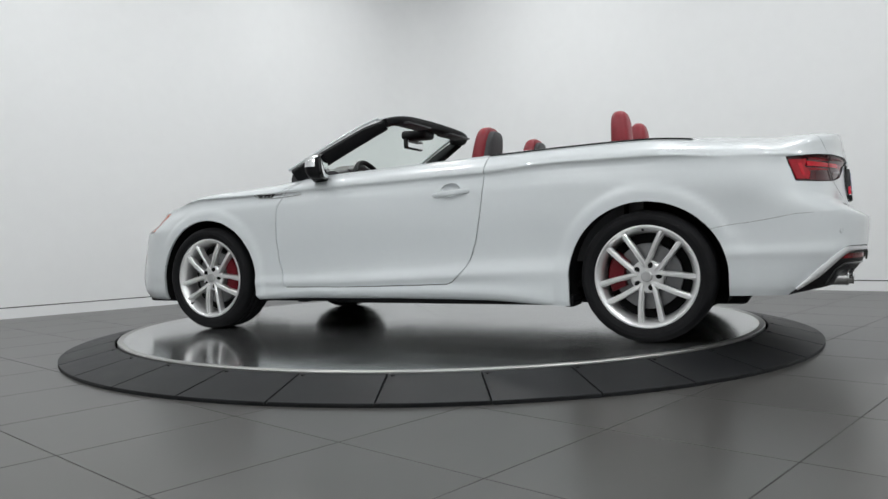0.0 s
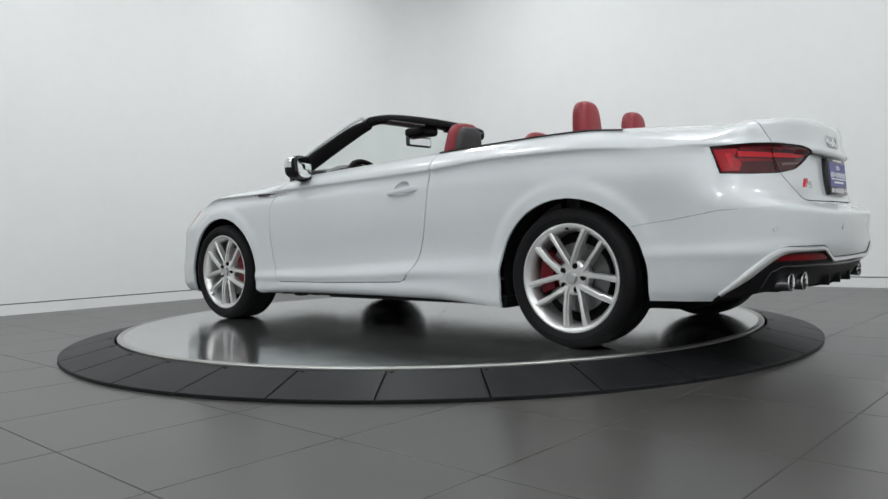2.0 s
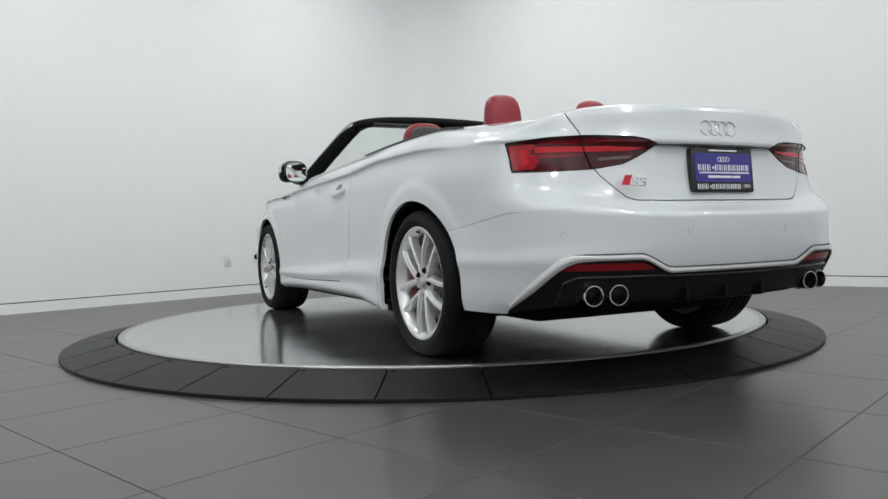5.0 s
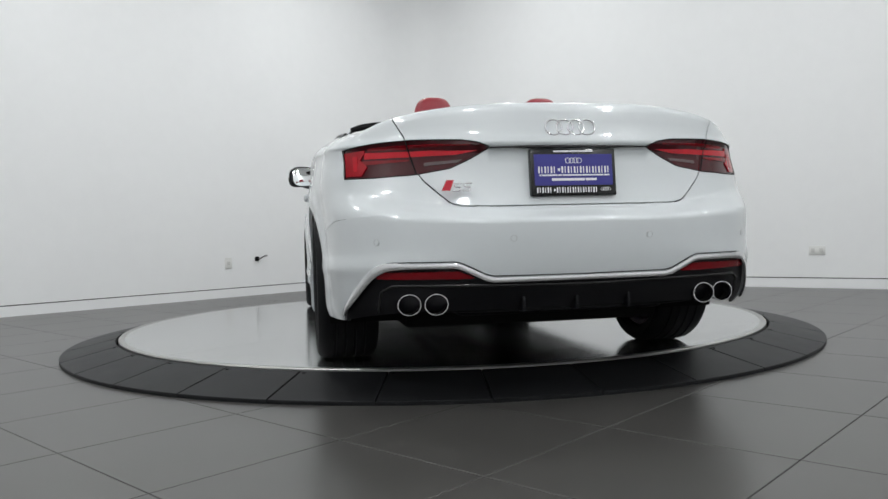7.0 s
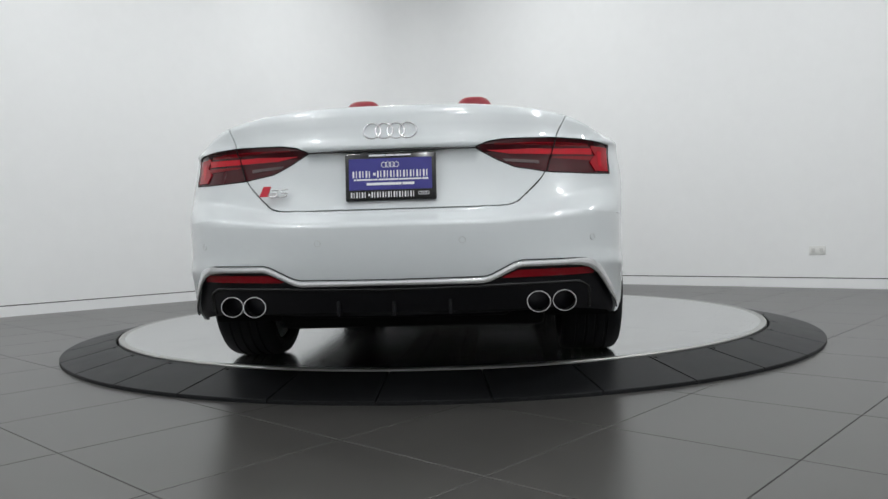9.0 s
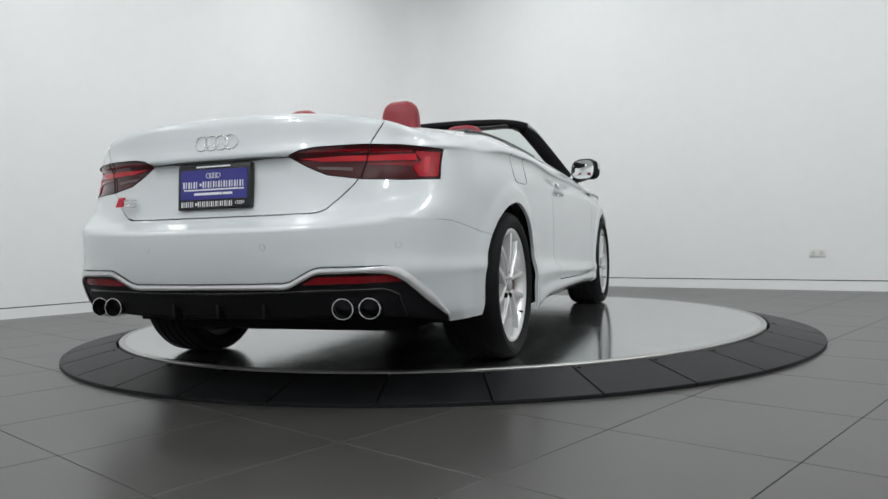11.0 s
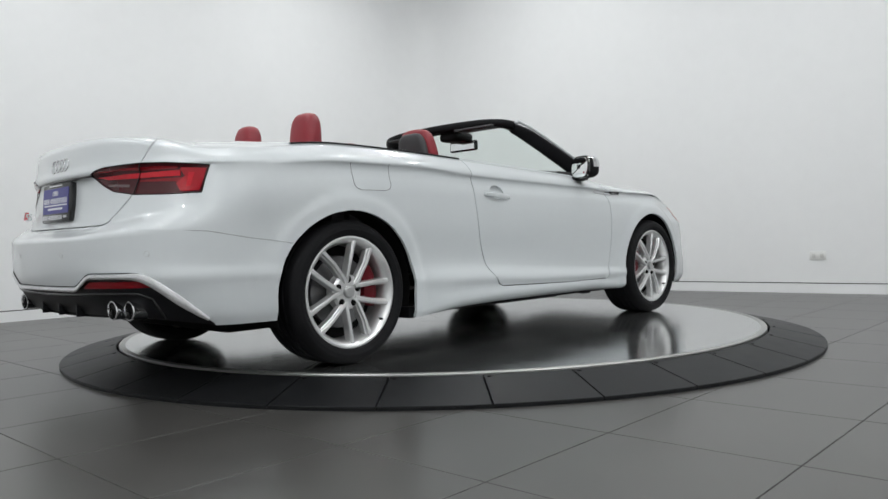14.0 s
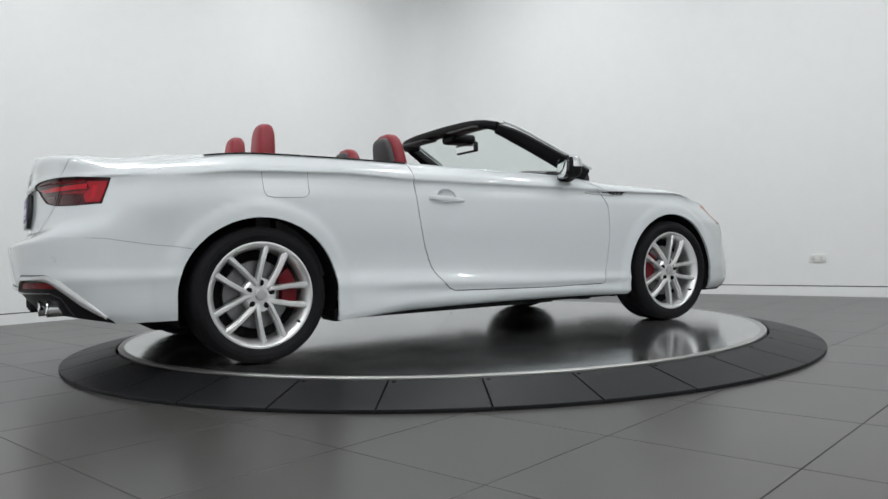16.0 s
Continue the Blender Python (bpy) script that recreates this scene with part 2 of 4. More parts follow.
turntable = tagged(new("turntable"), "round polished steel turntable platform carrying the car", "turntable")
turntable.matrix_basis = pose(0, 0, 0)
for a0, a1 in ((-54, 54), (54, 126), (126, 234), (234, 306)):
    bm = bmesh.new()
    n = 36
    e = 0.0012
    ring = []
    for i in range(n + 1):
        a = radians(a0 + (a1 - a0) * i / n)
        off = Vector((math.cos(radians((a0 + a1) / 2)), math.sin(radians((a0 + a1) / 2)), 0)) * e
        ring.append(bm.verts.new(off + Vector((R_DISC - 0.035) * Vector((math.cos(a), math.sin(a), 0))) + Vector((0, 0, DECK))))
    mid = bm.verts.new(off + Vector((0, 0, DECK)))
    for a, b in zip(ring, ring[1:]):
        bm.faces.new((mid, a, b))
    edges = [ed for ed in bm.edges if ed.is_boundary]
    got = bmesh.ops.extrude_edge_only(bm, edges=edges)
    for v in got["geom"]:
        if isinstance(v, bmesh.types.BMVert):
            v.co.z -= 0.012
    part("deck_plate", bm, STEEL, turntable, "satin polished steel plate", 20)
part("rim_band", lathe([(R_DISC - 0.035, DECK - 0.02), (R_DISC - 0.035, DECK + 0.0015), (R_DISC - 0.006, DECK + 0.0015), (R_DISC - 0.002, DECK - 0.003), (R_DISC - 0.002, DECK - 0.05)], 144, "z"),
     RIMSTEEL, turntable, "bright steel edge band", 30)
part("core", lathe([(0.0, DECK - 0.012), (R_DISC - 0.036, DECK - 0.012), (R_DISC - 0.036, DECK - 0.07), (0.0, DECK - 0.07)], 96, "z"), LINER, turntable, "dark drum under the plates", 30)

ramp = tagged(new("turntable_ramp"), "fixed black sloping ramp ring of screwed plates", "ramp ring")
STEP, FIRST = 10.76, -96.41


def ramp_piece(a0, a1):
    ob = part("ramp_plate", sector(R_DISC + 0.012, R_RAMP, a0, a1, 6, DECK - 0.006, 0.017, 0.017, 0.0025), RUBBER, ramp, "", 25)
    a = radians(a0) + 0.022 / R_DISC
    r = R_DISC + 0.034
    hole = lathe([(0.0, 0.0008), (0.0085, 0.0008), (0.0095, -0.004)], 12, "z")
    for v in hole.verts:
        v.co += Vector((r * math.cos(a), r * math.sin(a), DECK - 0.0095))
    part("screw_head", hole, LINER, ob, "dark countersunk screw")
    return ob


seam = 0.10
for k in range(33):
    a0 = FIRST + STEP * (k - 17)
    ramp_piece(a0 + seam / 2, a0 + STEP - seam / 2)
last = FIRST + STEP * 16
ramp_piece(last + seam / 2, FIRST - 17 * STEP + 360 - seam / 2)
part("ramp_base", lathe([(R_DISC + 0.008, 0.0), (R_DISC + 0.008, DECK - 0.022), (R_RAMP - 0.004, 0.006), (R_RAMP - 0.004, 0.0)], 144, "z"), LINER, ramp, "dark bed under the plates", 30)

# wall fittings
west_d, east_d = (Vector((-2.40, 3.39, 0)) - CORNER).dot(WEST), (Vector((3.76, 2.39, 0)) - CORNER).dot(EAST)
wall_plate("wall_outlet", CORNER, WEST, west_d, 0.386, 0.085, 0.125, "small white electrical wall outlet plate", "outlet")
wall_plate("wall_outlet", CORNER, EAST, east_d, 0.377, 0.15, 0.085, "white double wall outlet with grey sockets", "outlet")
hook = tagged(new("cable_stub"), "short dark cable end sticking out of the wall", "cable")
hook.matrix_basis = Matrix.Translation(CORNER + WEST * (Vector((-2.146, 3.66, 0)) - CORNER).dot(WEST) + Vector((0, 0, 0.421))) @ Matrix.Rotation(math.atan2(WEST.y, WEST.x), 4, "Z")
part("plug", lathe([(0, 0), (0.028, 0), (0.028, 0.02), (0.02, 0.03), (0, 0.03)], 16), LINER, hook, "round dark socket")
part("cable", sweep(curve([(0, 0.02, 0), (-0.02, 0.05, 0.006), (-0.06, 0.07, 0.03), (-0.1, 0.06, 0.035)], 10), 0.014, 0.014), CHARCOAL, hook, "thin bent cable")


# ---- the car ----
# The car's space: x runs to the rear, +y is its right side, z = 0 is the turntable's top.
car = tagged(new("convertible_car"), "white two-door convertible with open top and red leather seats", "car")
X_REAR, X_FRONT = 1.92, -1.62
# stations along the side and, knot by knot from the sill to the belt, height and half width
XS = [-1.62, -1.30, -0.90, -0.40, 0.10, 0.67, 1.15, 1.53, 1.92]
Z_SIDE = [
    [.185, .188, .192, .205, .207, .202, .180, .200, .235],
    [.240, .232, .222, .248, .252, .248, .212, .240, .280],
    [.300, .292, .268, .272, .283, .300, .300, .330, .400],
    [.335, .325, .300, .303, .316, .342, .352, .385, .432],
    [.440, .390, .348, .366, .392, .425, .447, .475, .482],
    [.63, .650, .66, .67, .68, .68, .67, .65, .63],
    [.700, .745, .765, .78, .79, .79, .79, .78, .76],
    [.760, .829, .834, .852, .864, .880, .906, .906, .882],
    [.774, .841, .845, .862, .874, .890, .916, .916, .893],
    [.784, .852, .862, .886, .902, .919, .940, .940, .916],
    [.797, .864, .877, .908, .928, .946, .962, .962, .938],
    [.811, .880, .900, .938, .958, .982, 1.000, 1.008, .977]]
Y_SIDE = [
    [.840, .846, .852, .856, .857, .860, .894, .880, .850],
    [.866, .878, .886, .896, .899, .902, .905, .895, .862],
    [.868, .880, .886, .889, .890, .894, .906, .900, .867],
    [.872, .886, .893, .907, .910, .913, .910, .907, .871],
    [.870, .884, .886, .884, .884, .885, .897, .902, .867],
    [.866, .890, .896, .900, .901, .901, .908, .910, .872],
    [.843, .880, .889, .894, .896, .898, .906, .908, .882],
    [.808, .850, .862, .870, .874, .878, .886, .885, .868],
    [.802, .859, .873, .882, .886, .890, .898, .896, .868],
    [.782, .841, .857, .870, .876, .879, .886, .884, .854],
    [.750, .810, .828, .845, .852, .855, .860, .857, .832],
    [.680, .725, .745, .790, .803, .805, .803, .785, .745]]
# the same knots at the middle of the tail and of the nose: height, x, roundness of the corner
TAIL = [(.25, 2.425, 2.9), (.30, 2.462, 3.0), (.38, 2.520, 3.0), (.45, 2.536, 3.0), (.52, 2.544, 2.9), (.590, 2.548, 2.85),
        (.640, 2.464, 2.55), (.850, 2.438, 2.4), (.866, 2.456, 2.42), (.914, 2.441, 2.46), (1.015, 2.424, 2.6), (1.028, 2.372, 2.6)]
NOSE = [(.20, -2.10, 2.5), (.25, -2.12, 2.6), (.31, -2.13, 2.6), (.37, -2.14, 2.5), (.50, -2.14, 2.35), (.612, -2.12, 2.2),
        (.64, -2.085, 1.75), (.665, -2.06, 1.6), (.68, -2.035, 1.6), (.69, -2.01, 1.6), (.70, -1.99, 1.6), (.725, -1.94, 1.6)]
# the boot edge sinks towards its outer corners, above the lamps
DIP = [0, 0, 0, 0, 0, 0, 0, 0, 0, 0.010, 0.030, 0.022]
ARCHES = ((-1.243, 0.384), (1.530, 0.380))
HUB_Z = 0.328


def quarter_angle(t):
    """Angle on a rounded quarter outline for an even step t along it."""
    a = np.linspace(0, np.pi / 2, 400)
    px, py = 0.6 * np.sin(a) ** (2 / 2.3), 0.9 * np.cos(a) ** (2 / 2.3)
    arc = np.r_[0, np.cumsum(np.hypot(np.diff(px), np.diff(py)))]
    return np.interp(t, arc / arc[-1], a)


ARC = 1.22
S_END, S_START = X_REAR + ARC, X_FRONT - ARC
KNOTS = len(TAIL)


def knots_at(s):
    """x, y, z of the knots (12 each) on the right side for places s along the outline."""
    s = np.asarray(s, float)
    X, Y, Z = (np.empty((len(s), KNOTS)) for _ in range(3))
    side = np.clip(s, X_FRONT, X_REAR)
    for k in range(KNOTS):
        y, z = hermite(XS, Y_SIDE[k], side), hermite(XS, Z_SIDE[k], side)
        x = side.copy()
        for over, (zt, xt, a), x0 in (((s - X_REAR) / ARC, TAIL[k], X_REAR), ((X_FRONT - s) / ARC, NOSE[k], X_FRONT)):
            m = over > 0
            if m.any():
                f = quarter_angle(np.clip(over[m], 0, 1))
                x[m] = x0 + (xt - x0) * np.sin(f) ** (2 / a)
                w = y[m]
                y[m] = w * np.maximum(np.cos(f), 0) ** (2 / a)
                q = np.clip(over[m] * 1.15, 0, 1)
                z[m] = z[m] + (zt - z[m]) * (q * q * (3 - 2 * q))
                if x0 > 0:
                    z[m] -= DIP[k] * np.exp(-((over[m] - 0.22) / 0.14) ** 2)
        X[:, k], Y[:, k], Z[:, k] = x, y, z
    return X, Y, Z


def rows_hermite(T, V, u):
    """Row by row: monotone cubic through (T, V) at u."""
    h, d = np.diff(T, axis=1), np.diff(V, axis=1) / np.diff(T, axis=1)
    m = np.zeros_like(V)
    good = d[:, :-1] * d[:, 1:] > 0
    w1, w2 = 2 * h[:, 1:] + h[:, :-1], h[:, 1:] + 2 * h[:, :-1]
    m[:, 1:-1] = np.where(good, (w1 + w2) / (w1 / np.where(good, d[:, :-1], 1) + w2 / np.where(good, d[:, 1:], 1)), 0)
    m[:, 0], m[:, -1] = d[:, 0], d[:, -1]
    i = np.arange(len(u))
    k = np.clip((T <= u[:, None]).sum(1) - 1, 0, T.shape[1] - 2)
    q = np.clip((u - T[i, k]) / h[i, k], 0, 1)
    H = h[i, k]
    return ((2 * q**3 - 3 * q**2 + 1) * V[i, k] + (q**3 - 2 * q**2 + q) * H * m[i, k]
            + (-2 * q**3 + 3 * q**2) * V[i, k + 1] + (q**3 - q**2) * H * m[i, k + 1])


def skin(sz):
    """Places on the right side's skin for (s, z) rows."""
    sz = np.asarray(sz, float).reshape(-1, 2)
    X, Y, Z = knots_at(sz[:, 0])
    z = sz[:, 1]
    zc = np.clip(z, Z[:, 0], Z[:, -1])
    x, y = rows_hermite(Z, X, zc), rows_hermite(Z, Y, zc)
    for cx, r in ARCHES:
        d = np.hypot(sz[:, 0] - cx, np.maximum(z - HUB_Z, 0) * 1.0)
        q = np.clip((0.452 - d) / 0.026, 0, 1)
        y = y + 0.010 * q * q * (3 - 2 * q) * (z < 0.9)
    return np.stack([x, y, z], 1)


def skin_normals(sz, e=2e-3):
    sz = np.asarray(sz, float).reshape(-1, 2)
    ds = skin(sz + [e, 0]) - skin(sz - [e, 0])
    dz = skin(sz + [0, e]) - skin(sz - [0, e])
    nrm = np.cross(dz, ds)
    return nrm / np.maximum(np.linalg.norm(nrm, axis=1), 1e-9)[:, None]


def s_at(y, z):
    """Place s on the rounded tail where the skin has this half width at height z."""
    s = np.linspace(X_REAR, S_END, 300)
    p = skin(np.stack([s, np.full_like(s, z)], 1))
    return float(np.interp(-y, -p[:, 1], s))


def s_x(x, z):
    """Place s on the tail's corner where the skin has this x at height z."""
    s = np.linspace(X_REAR, S_END, 300)
    p = skin(np.stack([s, np.full_like(s, z)], 1))
    return float(np.interp(x, p[:, 0], s))


def s_nose(x, z):
    """Place s on the nose's corner where the skin has this x at height z."""
    s = np.linspace(X_FRONT, S_START, 300)
    p = skin(np.stack([s, np.full_like(s, z)], 1))
    return float(np.interp(-x, -p[:, 0], s))


def arch_outline(cx, r, n=36):
    pts = [(cx + r * math.cos(radians(a)), HUB_Z + (r - 0.014) * math.sin(radians(a))) for a in np.linspace(-4, 184, n)]
    return pts + [(cx - r * 0.998, 0.05), (cx + r * 0.998, 0.05)]


DOOR = [(-.635, .272), (-.672, .42), (-.690, .57), (-.682, .75), (-.648, .82), (-.585, .88), (-.50, .935), (-.44, .975), (-.40, 1.2),
        (.70, 1.2), (.694, .98), (.690, .88), (.682, .78), (.665, .66), (.640, .54), (.605, .44), (.575, .385), (.53, .335), (.49, .303), (.455, .29), (.20, .283), (-.2, .274)]
HOOD = [(S_START - 1, 1.5), (S_START - 1, .692), (s_nose(-1.90, .705), .708), (s_nose(-1.76, .735), .738), (-1.645, .766), (-1.56, .796), (-1.45, .819), (-1.30, .835), (-1.10, .839), (-.92, .839), (-.76, .839), (-.66, .838), (-.655, .86), (-.57, .905), (-.48, .96), (-.44, 1.5)]
HEADLAMP = [(-1.642, .762), (s_nose(-1.69, .70), .70), (s_nose(-1.745, .635), .635), (S_START - 1, .60), (S_START - 1, .688), (s_nose(-1.90, .704), .704), (s_nose(-1.76, .733), .734)]
CUP = [(.495 + .056 * math.cos(a), .806 + .036 * math.sin(a)) for a in np.linspace(0, 2 * math.pi, 25)[:-1]]
LAMP = [(s_x(2.165, .875), .876), (s_x(2.185, .82), .82), (s_x(2.204, .765), .766), (s_at(.70, .765), .763), (s_at(.56, .768), .768), (s_at(.44, .785), .787),
        (s_at(.37, .82), .818), (s_at(.300, .857), .858), (s_at(.345, .876), .877), (s_at(.40, .885), .886), (s_at(.58, .89), .892), (s_at(.70, .888), .888)]
LID = [(S_END + 1, .646), (s_at(.30, .646), .647), (s_at(.41, .65), .650), (s_at(.445, .66), .660), (s_at(.48, .69), .69), (s_at(.535, .745), .745), (s_at(.56, .785), .785), (s_at(.575, .83), .83), (s_at(.595, .90), .90),
       (s_at(.62, .95), .95), (s_at(.64, .97), .985), (s_at(.66, .97), 1.2), (S_END + 1, 1.2)]
TRIM_A = s_x(2.345, .40)
TRIM_D = s_at(.66, .442) - TRIM_A
LOWER = [(s_x(2.165, .22), .10), (s_x(2.172, .246), .246), (s_x(2.26, .31), .316), (TRIM_A, .385), (TRIM_A + .28 * TRIM_D, .414), (TRIM_A + .52 * TRIM_D, .431), (TRIM_A + .76 * TRIM_D, .440), (TRIM_A + TRIM_D, .443), (s_at(.45, .441), .442), (s_at(.425, .434), .434), (s_at(.345, .395), .395), (s_at(.32, .389), .389), (S_END + 1, .389), (S_END + 1, .10)]
BUMPER = [(1.5, .10), (1.5, .55), (1.80, .548), (1.95, .575), (s_x(2.20, .612), .612), (s_at(.62, .63), .630), (s_at(.50, .638), .6385), (S_END + 1, .6385), (S_END + 1, .10)]
FUEL = [(1.285, .915), (1.285, .815), (1.298, .797), (1.32, .790), (1.47, .790), (1.495, .797), (1.508, .815), (1.515, .915)]


def inside(poly, p):
    hit = False
    for (x0, y0), (x1, y1) in zip(poly, poly[1:] + poly[:1]):
        if (y0 > p[1]) != (y1 > p[1]) and p[0] < (x1 - x0) * (p[1] - y0) / (y1 - y0) + x0:
            hit = not hit
    return hit


def flat_sheet(regions):
    """The side's skin laid flat in (s, z) and split along the edges of the regions; returns the bmesh and a region for each face."""
    s = np.concatenate([np.linspace(S_START, X_FRONT, 30)[:-1], np.linspace(X_FRONT, X_REAR, 190)[:-1], np.linspace(X_REAR, S_END, 46)])
    _, _, Z = knots_at(s)
    bm = bmesh.new()
    per = [3, 3, 3, 6, 9, 6, 4, 2, 3, 3, 3]
    cols = []
    for j in range(len(s)):
        zs = []
        for k in range(KNOTS - 1):
            zs += list(np.linspace(Z[j, k], Z[j, k + 1], per[k] + 1)[:-1])
        zs.append(Z[j, -1])
        cols.append([bm.verts.new((s[j], z, 0)) for z in zs])
    for a, b in zip(cols, cols[1:]):
        for i in range(len(a) - 1):
            bm.faces.new((a[i], b[i], b[i + 1], a[i + 1]))
    for poly in regions.values():
        for p, q in zip(poly, poly[1:] + poly[:1]):
            x0, x1 = min(p[0], q[0]) - 1e-4, max(p[0], q[0]) + 1e-4
            y0, y1 = min(p[1], q[1]) - 1e-4, max(p[1], q[1]) + 1e-4
            near = []
            for f in bm.faces:
                xs, ys = [v.co.x for v in f.verts], [v.co.y for v in f.verts]
                if min(xs) <= x1 and max(xs) >= x0 and min(ys) <= y1 and max(ys) >= y0:
                    near.append(f)
            if near:
                geom = set(near)
                for f in near:
                    geom.update(f.edges)
                    geom.update(f.verts)
                bmesh.ops.bisect_plane(bm, geom=list(geom), plane_co=(p[0], p[1], 0), plane_no=(q[1] - p[1], p[0] - q[0], 0), dist=1e-6)
    return bm


def panels(regions, order):
    """Splits the skin into panels with narrow gaps; returns a bmesh in car space for each region name (right side)."""
    bm = flat_sheet(regions)
    owner = {}
    for f in bm.faces:
        c = f.calc_center_median()
        owner[f] = next((n for n in order if inside(regions[n], (c.x, c.y))), "side")
    out = {}
    for name in set(owner.values()):
        if name.startswith("arch"):
            continue
        faces = [f for f in bm.faces if owner[f] == name]
        b2 = bmesh.new()
        verts, shift = {}, {}
        for f in faces:
            fc = f.calc_center_median()
            for e in f.edges:
                others = [owner[g] for g in e.link_faces if g is not f]
                if any(o != name and not ({o, name} == {"side", "bumper"} and fc.x > X_REAR + 0.30) for o in others):
                    d = (e.verts[1].co - e.verts[0].co).normalized()
                    nrm = Vector((-d.y, d.x, 0))
                    if nrm.dot(fc - e.verts[0].co) < 0:
                        nrm.negate()
                    if {name, *others} == {"side", "bumper"}:
                        nrm = nrm * 0.16
                    for v in e.verts:
                        shift[v] = shift.get(v, Vector()) + nrm
        keys = []
        for f in faces:
            for v in f.verts:
                if v not in verts:
                    verts[v] = len(keys)
                    keys.append(v)
        flat = np.array([(v.co + (shift[v].normalized() * min(1, shift[v].length) * 0.0025 if v in shift and shift[v].length > 1e-6 else Vector()))[:2] for v in keys])
        pos = skin(flat)
        made = [b2.verts.new(p) for p in pos]
        for f in faces:
            try:
                b2.faces.new([made[verts[v]] for v in f.verts])
            except ValueError:
                pass
        # folded edge behind each gap
        nrm = skin_normals(flat)
        index = {v: i for i, v in enumerate(made)}
        rim = [e for e in b2.edges if e.is_boundary]
        inner = {}
        for e in rim:
            for v in e.verts:
                if v not in inner:
                    inner[v] = b2.verts.new(v.co - Vector(nrm[index[v]]) * 0.016)
        for e in rim:
            a, b = e.verts
            b2.faces.new((a, b, inner[b], inner[a]))
        out[name] = b2
    bm.free()
    return out


REGIONS = {"arch_front": arch_outline(*ARCHES[0]), "arch_rear": arch_outline(*ARCHES[1]), "arch_cup": CUP, "door": DOOR, "hood": HOOD, "headlamp": HEADLAMP,
           "lamp": LAMP, "lower": LOWER, "lid": LID, "bumper": BUMPER}
ORDER = ["arch_front", "arch_rear", "arch_cup", "lamp", "lower", "lid", "bumper", "door", "headlamp", "hood"]


def patch(poly, offset, step=0.02, thick=0.0, origin=None):
    """A piece of the skin inside a polygon in (s, z), lifted off it by offset; with a folded edge of depth thick."""
    xs, ys = [p[0] for p in poly], [p[1] for p in poly]
    nx, ny = max(2, int((max(xs) - min(xs)) / step)), max(2, int((max(ys) - min(ys)) / step))
    bm = bmesh.new()
    g = [[bm.verts.new((min(xs) + (max(xs) - min(xs)) * i / nx, min(ys) + (max(ys) - min(ys)) * j / ny, 0)) for j in range(ny + 1)] for i in range(nx + 1)]
    for i in range(nx):
        for j in range(ny):
            bm.faces.new((g[i][j], g[i + 1][j], g[i + 1][j + 1], g[i][j + 1]))
    for p, q in zip(poly, poly[1:] + poly[:1]):
        bmesh.ops.bisect_plane(bm, geom=bm.verts[:] + bm.edges[:] + bm.faces[:], plane_co=(p[0], p[1], 0), plane_no=(q[1] - p[1], p[0] - q[0], 0), dist=1e-6)
    bmesh.ops.delete(bm, geom=[f for f in bm.faces if not inside(poly, f.calc_center_median())], context="FACES")
    flat = np.array([v.co[:2] for v in bm.verts])
    pos, nrm = skin(flat), skin_normals(flat)
    rim = [e for e in bm.edges if e.is_boundary]
    low = {}
    verts = list(bm.verts)
    for v, p, n in zip(verts, pos, nrm):
        v.co = Vector(p + n * offset)
    if thick:
        for e in rim:
            for v in e.verts:
                if v not in low:
                    low[v] = bm.verts.new(v.co - Vector(nrm[verts.index(v)]) * thick)
        for e in rim:
            bm.faces.new((e.verts[0], e.verts[1], low[e.verts[1]], low[e.verts[0]]))
    return bm


def along(line, offset=0.0, n=None):
    """Points on the skin along a line of (s, z), lifted by offset."""
    line = np.array(line, float)
    if n:
        t = np.r_[0, np.cumsum(np.linalg.norm(np.diff(line, axis=0), axis=1))]
        u = np.linspace(0, t[-1], n)
        line = np.stack([np.interp(u, t, line[:, 0]), np.interp(u, t, line[:, 1])], 1)
    return skin(line) + skin_normals(line) * offset


def both(name, bm, mat, parent, label="", angle=35):
    """The piece on the right side and its twin on the left."""
    twin = mirrored(bm)
    return part(name, bm, mat, parent, label, angle), part(name, twin, mat, parent, label, angle)


made = panels(REGIONS, ORDER)
DOORS = []
for side in (1, -1):
    for name, bm in made.items():
        b = bm.copy() if side > 0 else mirrored(bm)
        kinds = {"side": ("body_side", WHITE, "glossy white front wing and rear quarter panel"), "door": ("door", WHITE, "closed glossy white door"), "hood": ("hood_side", WHITE, ""),
                 "headlamp": ("headlamp", CLEARBAR, "clear headlamp cover"), "lamp": None, "lower": None,
                 "lid": ("boot_lid", WHITE, "white boot lid with small lip"), "bumper": ("rear_bumper", WHITE, "white rear bumper skin")}[name]
        if kinds is None:
            b.free()
            continue
        ob = part(kinds[0], b, kinds[1], car, kinds[2], 75)
        if name == "door":
            DOORS.append(ob)
for bm in made.values():
    bm.free()
door_right, door_left = DOORS

